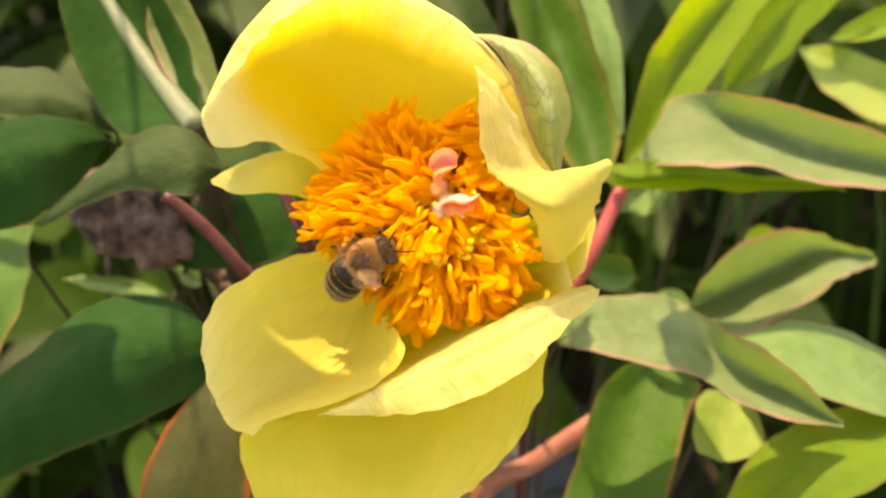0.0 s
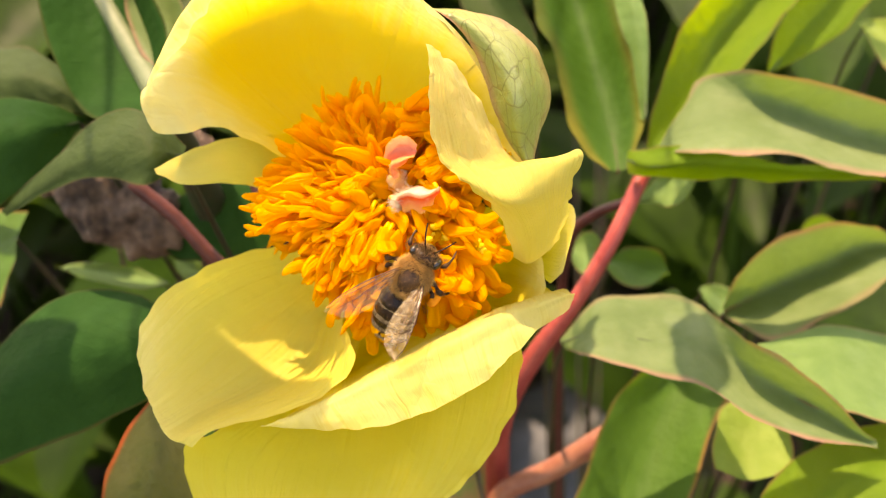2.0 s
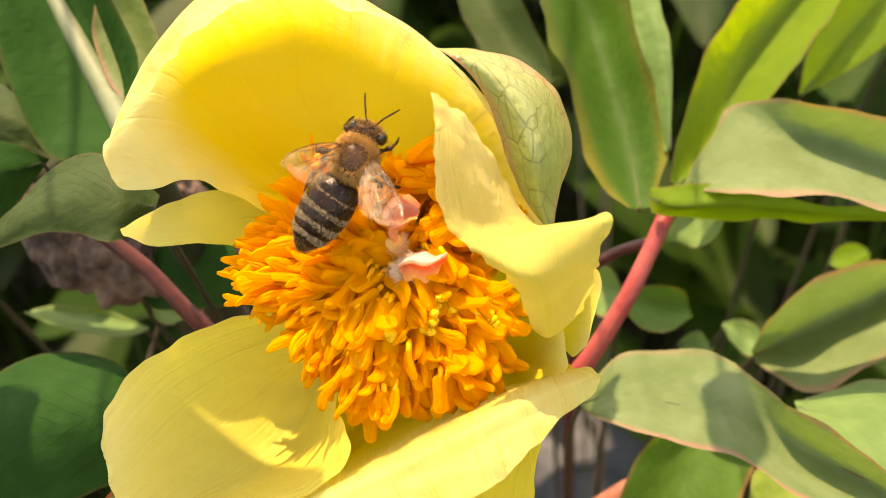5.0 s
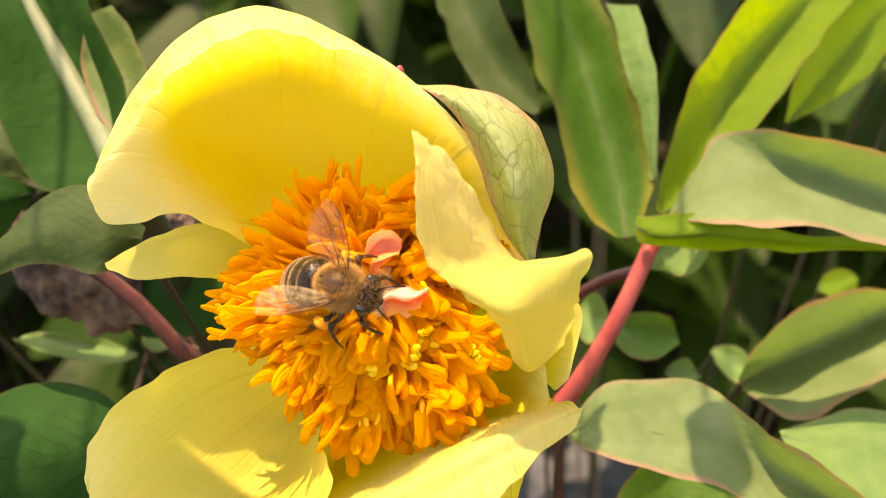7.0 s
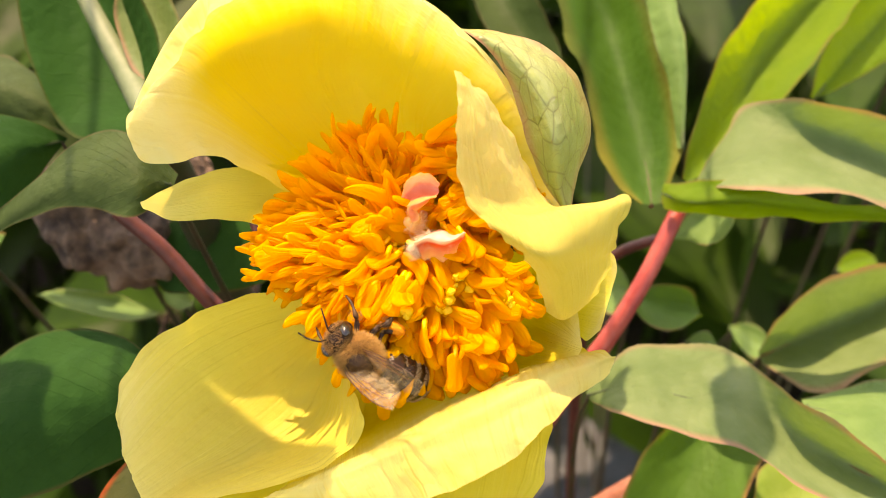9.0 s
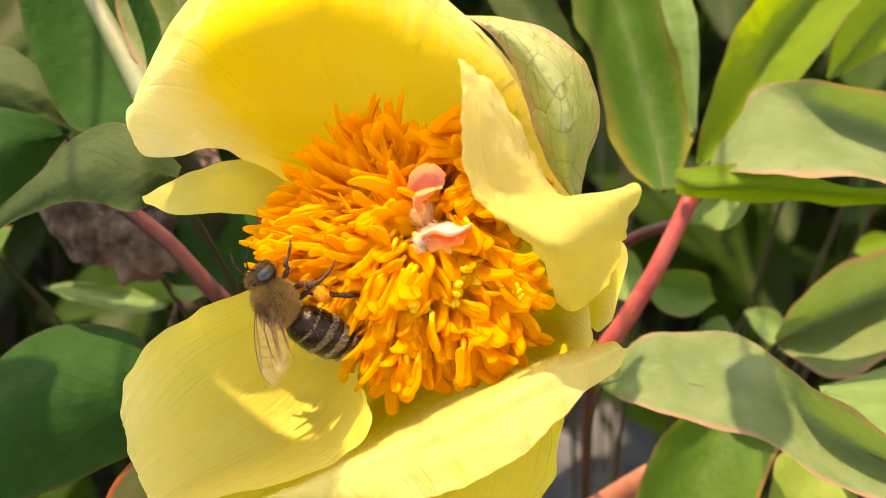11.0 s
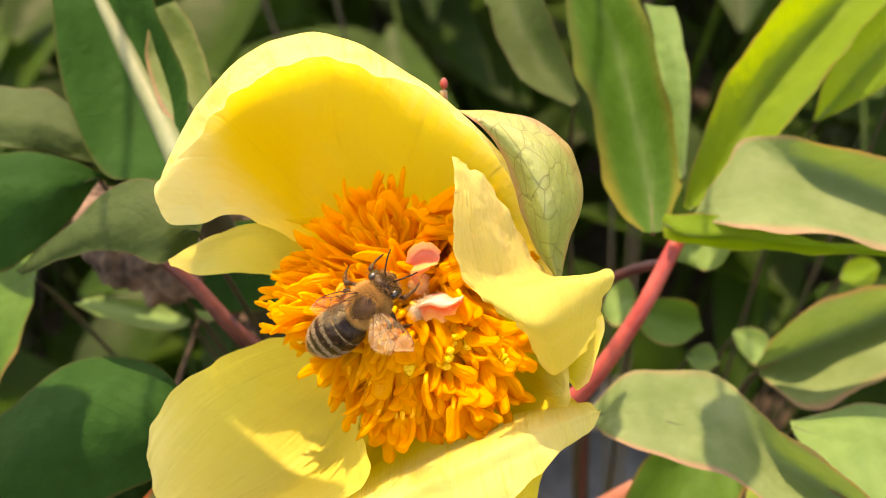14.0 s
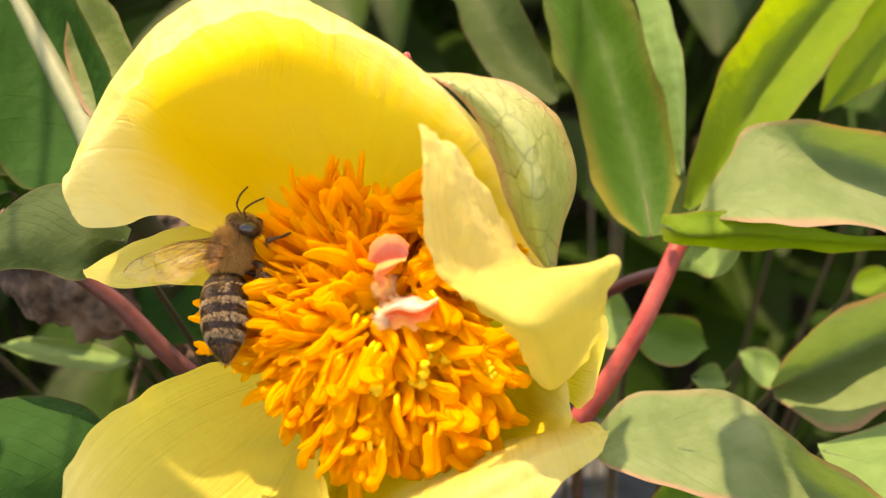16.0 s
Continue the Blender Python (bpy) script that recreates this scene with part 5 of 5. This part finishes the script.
leaf([
        [(-35.5, -5.8, -61), (-35.3, -5.9, -60), (-33.6, -6, -53)],
        [(-33.6, -5, -61), (-34.1, -6.5, -60), (-33.2, -7.9, -53)],
        [(-32, -5.3, -61), (-32.7, -7.2, -60), (-32, -8.9, -53)],
        [(-31.1, -6.4, -61), (-31.5, -7.8, -60), (-30.7, -9, -53)],
        [(-30.8, -8.2, -61), (-30.6, -8.3, -60), (-29.1, -8.2, -53)],
], LEAF_PALE_LIT, 'small sunlit leaf under the red stalk', 86)
leaf([
        [(-34.6, 28.6, -34), (-33.0, 29.7, -34), (-31.5, 30.1, -34)],
        [(-34.2, 23.0, -32), (-31.4, 25, -34), (-28.4, 25.4, -32)],
        [(-32.0, 18.0, -30), (-29.2, 19.8, -32), (-26.1, 20.6, -30)],
        [(-28.8, 14.5, -29), (-27.0, 15.6, -30), (-25.2, 16.4, -29)],
        [(-26.1, 13.2, -29), (-25.8, 13.3, -29), (-25.5, 13.6, -29)],
], LEAF_GREY, 'grey-green leaf edge behind the hooded petal', 62, stalk=False)
leaf([
        [(69, 31.4, -77), (68.5, 30.9, -76), (65.5, 29.2, -69)],
        [(76.3, 31.5, -77), (73.9, 28, -76), (69, 23.5, -69)],
        [(83.3, 28.8, -77), (80.4, 24.5, -76), (74.8, 19.4, -69)],
        [(88.2, 24.9, -77), (85.9, 21.6, -76), (80.6, 17.5, -69)],
        [(90.9, 19.7, -77), (90.2, 19.3, -76), (86.5, 18, -69)],
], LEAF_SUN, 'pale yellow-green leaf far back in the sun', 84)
leaf([
        [(76.1, 33.5, -81), (75.7, 33.1, -80), (72.8, 31.5, -73)],
        [(80.2, 36.8, -81), (80.4, 34.7, -80), (77.8, 31.3, -73)],
        [(85.7, 39.3, -81), (86, 36.6, -80), (83.4, 32.7, -73)],
        [(90.6, 40.3, -81), (90.7, 38.2, -80), (87.7, 34.8, -73)],
        [(94.9, 39.9, -81), (94.5, 39.5, -80), (90.8, 37.7, -73)],
], LEAF_LIME, 'narrow yellow-green leaf far back', 85)

# invented leaf outside the view that keeps the sun off the left leaves
leaf([
        [(-84, 40, -2), (-84, 41, 0), (-84, 41, 1)],
        [(-79, 36, -8), (-78, 42, 2), (-77, 49, 14)],
        [(-71, 38, -9), (-69, 45, 3), (-68, 52, 18)],
        [(-62, 42, -6), (-60, 49, 4), (-59, 55, 16)],
        [(-53, 51, 4), (-53, 52, 5), (-53, 53, 6)],
], LEAF_MID, 'broad unseen leaf on a tall shoot, added to shade those below', 87, via=(-90, 150, -150))
# invented leaf far above the view, blocking sun from the gap at the right
leaf([
        [(-4, 108, -58), (-4, 109, -57), (-4, 110, -56)],
        [(8, 104, -74), (9, 110, -58), (10, 115, -46)],
        [(22, 104, -78), (24, 112, -57), (26, 119, -42)],
        [(38, 106, -76), (40, 114, -58), (42, 120, -44)],
        [(56, 116, -60), (56, 117, -59), (56, 118, -58)],
], LEAF_MID, 'broad unseen leaf added high in the bush to shade its depths', 88, via=(40, 170, -190))


def plant():
    """The stalks that carry flower and leaves, rising from one crown in the soil."""
    root = new("peony_plant")
    root.matrix_world = FLOWER @ Matrix.Translation(Vector(CROWN) * 0.001)
    tagged(root, "red-stalked peony plant growing from the soil", "plant")

    def stem(points, radii, material, label):
        tail = [np.array(p) for p in points] + [np.array(points[-1]) * 0.4 + CROWN * 0.6 + np.array((0, 0, -10)), CROWN]
        tube("stalk", tail, radii, material, root, 12, label, CROWN, 40)

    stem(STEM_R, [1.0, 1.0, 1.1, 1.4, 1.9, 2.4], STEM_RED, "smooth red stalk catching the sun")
    stem(STEM_L, [0.8, 0.85, 0.95, 1.2, 1.6, 2.2], STEM_DULL, "red stalk painted dull for half shade")
    stem(STEM_P, [1.5, 1.6, 1.5, 1.6, 2.0], STEM_PINK, "pinkish stalk low under the flower")
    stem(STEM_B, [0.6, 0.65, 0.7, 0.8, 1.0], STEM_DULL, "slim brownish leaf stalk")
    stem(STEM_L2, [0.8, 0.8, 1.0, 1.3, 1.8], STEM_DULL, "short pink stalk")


plant()


def odd_things():
    bud = new("flower_bud")
    bud.matrix_world = FLOWER @ Matrix.Translation(Vector(BUD) * 0.001)
    tagged(bud, "tiny red bud tip behind the hooded petal", "bud")
    blob("bud_scale", (0, 0, 0), (0.4, 0.62, 0.4), STEM_RED, bud, 3, 0.2, 10, 8)
    tube("bud_stalk", [(0, -0.8, 0), (0.5, -8, -6), np.array(CROWN) - np.array(BUD)], [0.4, 0.6, 1.2], STEM_GREEN, bud, 6)
    dry = new("dry_leaf")
    base = np.array(BEIGE)
    dry.matrix_world = FLOWER @ Matrix.Translation(Vector(base) * 0.001)
    tagged(dry, "rolled-up dry brown leaf caught among the stalks", "dead leaf")
    rolled = []
    for x, r, lift in ((-9, 1.5, 1), (-6, 4.6, 0.5), (0, 5.6, 0), (6, 4.8, -0.5), (10, 1.8, -1)):
        rolled.append([(x + 0.8 * math.cos(a), r * math.sin(a) + lift - 0.25 * x, r * math.cos(a)) for a in (-2.6, -1.4, -0.2, 1.0, 2.2, 3.2)])
    sheet("blade", rolled, DRY, dry, 44, 2.2, 1.2, 2.6, 50, 60)
    tube("leaf_stalk", [(5, -2, 0), (12, -10, -10), CROWN - base], [0.5, 0.7, 1.0], DRY, dry, 6)
    for move, turn, size in (((-10, 5, -6), (20, 40, 50), 0.55), ((9, 7, -8), (-30, 10, -40), 0.5), ((14, -7, -10), (50, -20, 100), 0.6)):
        small = new("dry_leaf")
        small.matrix_world = FLOWER @ Matrix.Translation(Vector(base + np.array(move)) * 0.001) @ pose(0, 0, 0, *turn) @ Matrix.Diagonal((size, size, size, 1))
        tagged(small, "small crumpled dry brown leaf caught among the stalks", "dead leaf")
        sheet("blade", rolled, DRY, small, 45 + int(size * 100), 2.4, 1.6, 2.6, 40, 44)
        tube("leaf_stalk", [(5, -2, 0), (12, -14, -12), (30, -40, -60)], [0.5, 0.6, 0.7], DRY, small, 6)
    stone = new("stone")
    p = np.array(GRAY)
    tagged(stone, "smooth grey stone half buried in the soil", "stone")
    w = FLOWER @ (Vector(GRAY) * 0.001)
    eye = Vector(PATH[7][1])
    w = eye + (w - eye) * ((eye.z - 0.03) / (eye.z - w.z))
    stone.matrix_world = Matrix.Translation((w.x, w.y, 0.0))
    blob("stone_body", (0, 0, 14), (52, 46, 30), STONE, stone, 9, 0.25, 20, 14)


odd_things()


def bush(x, y):
    """Below 1 within the uneven outline of the bush."""
    return ((x - 0.02) / 0.56) ** 2 + ((y - 0.52) / 0.42) ** 2 + 0.5 * noise.noise(Vector((x * 6, y * 6, 1.5)))


foliage("undergrowth", 1150, 5, ((-0.5, 0.55), (0.24, 0.9)), (0.05, 0.11), "dense green peony leaves in the background", (0.05, 0.3), lambda x, y: bush(x, y) < 1.0 and not (-0.03 < x < 0.055 and y < 0.42))
foliage("undergrowth", 620, 6, ((-1.0, 1.05), (0.12, 1.5)), (0.05, 0.11), "looser green leaves round the peony bush", (0.03, 0.2), lambda x, y: 1.0 < bush(x, y) < 2.6 and (y > 0.45 or abs(x) > 0.4))


BEE_ROWS = [
    (0, (-8.3, -6.9, 1.0), (0.77, 0.4, 0.49), (-0.44, -0.22, 0.87)),
    (0.5, (-3.4, -11.7, 2.0), (0.95, 0.08, 0.3), (-0.3, 0.08, 0.95)),
    (1, (-0.0, -12.9, 4.1), (0.94, 0.28, 0.18), (-0.25, 0.22, 0.94)),
    (1.5, (1.5, -13.2, 3.4), (0.95, 0.26, 0.18), (-0.23, 0.13, 0.96)),
    (2, (0.6, -8.6, 3.5), (0.53, 0.77, 0.35), (-0.2, -0.29, 0.94)),
    (2.5, (5.3, -6.3, 3.5), (0.1, 0.98, 0.17), (-0.02, -0.17, 0.99)),
    (3, (-2.3, -6.6, 4.0), (-0.59, 0.74, 0.3), (0.19, -0.24, 0.95)),
    (3.5, (-5.5, -2.3, 4.0), (0.46, 0.89, 0.07), (-0.15, 0.0, 0.99)),
    (4, (-6.8, 5.3, 4.0), (0.48, 0.86, -0.2), (-0.02, 0.24, 0.97)),
    (4.5, (-5.8, 7.2, 4.0), (0.55, 0.84, -0.03), (-0.03, 0.06, 1.0)),
    (5, (-4.0, 6.9, 4.0), (0.43, 0.9, -0.0), (-0.04, 0.02, 1.0)),
    (5.2, (-4.1, 5.1, 4.0), (0.33, 0.94, 0.03), (-0.04, -0.02, 1.0)),
    (7.3, (-3.5, -0.9, 6.0), (0.56, -0.67, 0.48), (-0.25, 0.41, 0.88)),
    (7.5, (-4.1, -1.6, 6.0), (0.1, -0.9, 0.42), (-0.03, 0.42, 0.91)),
    (8, (-3.5, -6.6, 5.5), (0.17, -0.87, 0.46), (-0.07, 0.45, 0.89)),
    (8.5, (-1.8, -15.2, 2.8), (-0.89, -0.42, 0.17), (0.26, -0.17, 0.95)),
    (8.7, (-2.8, -12.8, 2.8), (-0.88, 0.31, 0.35), (0.2, -0.44, 0.88)),
    (10.8, (-13.1, -6.4, 1.0), (-0.59, 0.8, 0.11), (-0.61, -0.52, 0.6)),
    (11, (-12.3, -6.7, 1.0), (-0.59, 0.77, 0.23), (-0.56, -0.6, 0.57)),
    (11.2, (-11.5, -4.9, 1.5), (-0.45, 0.83, 0.34), (-0.62, -0.56, 0.55)),
    (11.5, (-20.5, -3.4, 7.0), (0.88, 0.47, -0.05), (-0.36, 0.74, 0.57)),
    (11.8, (-11.5, -0.4, 5.0), (0.62, 0.77, 0.16), (-0.6, 0.34, 0.72)),
    (12, (-10.8, 2.1, 3.0), (0.64, 0.76, -0.05), (-0.35, 0.35, 0.87)),
    (12.5, (-13.8, 5.6, 0.0), (0.42, 0.91, -0.01), (-0.58, 0.28, 0.77)),
    (13, (-11.0, 5.2, 1.0), (0.67, 0.74, 0.08), (-0.54, 0.41, 0.74)),
    (13.5, (-6.8, -1.2, 4.5), (0.91, -0.27, 0.33), (-0.25, 0.28, 0.93)),
    (14, (-4.9, -1.2, 4.0), (0.58, 0.77, 0.26), (-0.21, -0.17, 0.96)),
    (14.5, (-8.4, 8.9, 4.0), (0.45, 0.85, -0.26), (-0.22, 0.39, 0.89)),
    (15, (-8.9, 10.1, 1.0), (0.72, 0.62, -0.31), (-0.24, 0.64, 0.73)),
    (15.5, (-9.4, 7.0, -2.0), (0.78, 0.6, -0.2), (-0.39, 0.7, 0.59)),
    (16, (-12.6, 3.0, -2.2), (0.36, 0.92, 0.13), (-0.76, 0.21, 0.61)),
]
# which way the abdomen and the two pairs of wings point, in the bee's own space
ABDOMEN_ROWS = [
    (0, (0.22, -0.85, -0.47)),
    (0.5, (-0.39, -0.92, 0.04)),
    (1, (-0.55, -0.77, 0.31)),
    (1.5, (-0.43, -0.85, 0.3)),
    (2, (0.21, -0.93, -0.3)),
    (2.5, (-0.47, -0.85, 0.23)),
    (3, (-0.05, -0.99, -0.14)),
    (3.5, (0.17, -0.98, 0.1)),
    (4, (0.03, -0.99, -0.14)),
    (4.5, (0.31, -0.93, -0.19)),
    (5, (-0.18, -0.96, -0.23)),
    (5.2, (-0.23, -0.89, -0.39)),
    (7.3, (0.02, -0.82, -0.57)),
    (7.5, (-0.06, -0.93, -0.37)),
    (8, (0.01, -0.93, -0.37)),
    (8.5, (0.14, -0.98, 0.13)),
    (8.7, (-0.0, -0.95, -0.32)),
    (10.8, (-0.33, -0.82, -0.46)),
    (11, (0.06, -0.94, -0.33)),
    (11.2, (-0.2, -0.92, -0.34)),
    (11.5, (0.03, -0.99, -0.17)),
    (11.8, (-0.18, -0.98, -0.04)),
    (12, (-0.19, -0.97, -0.12)),
    (12.5, (0.28, -0.96, -0.1)),
    (13, (0.25, -0.91, -0.33)),
    (13.5, (0.03, -0.9, -0.43)),
    (14, (-0.28, -0.92, -0.29)),
    (14.5, (-0.22, -0.93, -0.3)),
    (15, (-0.0, -0.98, -0.21)),
    (15.5, (0.13, -0.88, -0.46)),
    (16, (0.64, -0.77, 0.07)),
]
WING_ROWS = [
    (0, (-0.17, 0.21, 0.96), (0.28, 0.35, 0.89)),
    (0.5, (-0.13, -0.62, 0.77), (0.69, -0.65, 0.32)),
    (1, (0.2, -0.86, 0.46), (0.41, -0.68, 0.61)),
    (1.5, (-0.13, -0.68, 0.72), (-0.22, -0.41, 0.89)),
    (2, (-0.48, -0.78, 0.41), (0.28, -0.66, 0.7)),
    (2.5, (-0.16, -0.68, 0.72), (0.56, -0.35, 0.75)),
    (3, (-0.36, -0.04, 0.93), (0.76, -0.45, 0.47)),
    (3.5, (-0.5, -0.3, 0.81), (0.96, 0.24, 0.14), -50, 34),
    (4, (-0.17, -0.46, 0.87), (0.55, -0.32, 0.77)),
    (4.5, (-0.55, -0.53, 0.64), (0.4, -0.43, 0.81)),
    (5, (-0.35, -0.43, 0.83), (0.67, -0.45, 0.6)),
    (5.2, (-0.32, -0.35, 0.88), (0.5, -0.42, 0.76)),
    (7.3, (-0.46, 0.04, 0.89), (0.52, -0.24, 0.82)),
    (7.5, (-0.45, -0.34, 0.83), (0.52, -0.72, 0.46)),
    (8, (-0.42, -0.18, 0.89), (0.65, -0.43, 0.63)),
    (8.5, (0.63, -0.52, 0.58), (0.16, -0.52, 0.84)),
    (8.7, (0.38, -0.31, 0.87), (0.49, -0.4, 0.77)),
    (10.8, (0.61, -0.23, 0.76), (0.66, -0.22, 0.72)),
    (11, (0.42, -0.6, 0.68), (0.67, -0.37, 0.64)),
    (11.2, (0.48, -0.35, 0.8), (0.78, -0.25, 0.58)),
    (11.5, (0.52, -0.19, 0.83), (0.57, 0.0, 0.82)),
    (11.8, (0.52, 0.19, 0.83), (0.5, 0.53, 0.69)),
    (12, (0.35, -0.25, 0.9), (0.93, 0.36, 0.02), 0, 41),
    (12.5, (0.58, -0.02, 0.82), (0.98, -0.1, 0.19)),
    (13, (0.13, -0.44, 0.89), (0.21, -0.07, 0.97)),
    (13.5, (-0.32, 0.21, 0.93), (0.35, -0.39, 0.85)),
    (14, (-0.24, -0.05, 0.97), (0.61, 0.23, 0.76)),
    (14.5, (-0.0, -0.64, 0.77), (0.87, -0.23, 0.43), -59, -61),
    (15, (0.09, -0.6, 0.8), (0.99, 0.03, 0.17), -43, -61),
    (15.5, (-0.16, -0.71, 0.68), (0.22, -0.48, 0.85), -44, -16),
    (16, (0.05, -0.52, 0.85), (0.54, -0.01, 0.84)),
]


def motions():
    rows = []
    for t, spot, way, up in BEE_ROWS:
        y = Vector(way).normalized()
        x = y.cross(Vector(up)).normalized()
        m = Matrix((x, y, x.cross(y))).transposed().to_4x4()
        m.translation = Vector(spot) * 0.001
        rows.append((t, FLOWER @ m))
    walk(BEE, rows)
    rows = []
    for t, way in ABDOMEN_ROWS:
        y = -Vector(way).normalized()
        x = y.cross(Vector((0, 0, 1))).normalized()
        m = Matrix((x, y, x.cross(y))).transposed().to_4x4()
        m.translation = Vector(WAIST) * 0.001
        rows.append((t, m))
    walk(ABDOMEN, rows)
    for wing, s, kind in WINGS:
        hinge = wing.location.copy()
        rows = []
        for t, left, right, *twist in WING_ROWS:
            d = Vector(left if s < 0 else right).normalized()
            if kind == "hindwing":
                d = (d + Vector((0, -0.16, -0.05))).normalized()
            x = d * s
            y = (Vector((s * 0.75, 0.6, 0.25)) - x * x.dot(Vector((s * 0.75, 0.6, 0.25)))).normalized()
            if twist:
                y = Matrix.Rotation(radians(twist[0 if s < 0 else 1]), 3, x) @ y
            m = Matrix((x, y, x.cross(y))).transposed().to_4x4()
            m.translation = hinge
            rows.append((t, m))
        walk(wing, rows)


BEE, ABDOMEN, WINGS = bee()
motions()
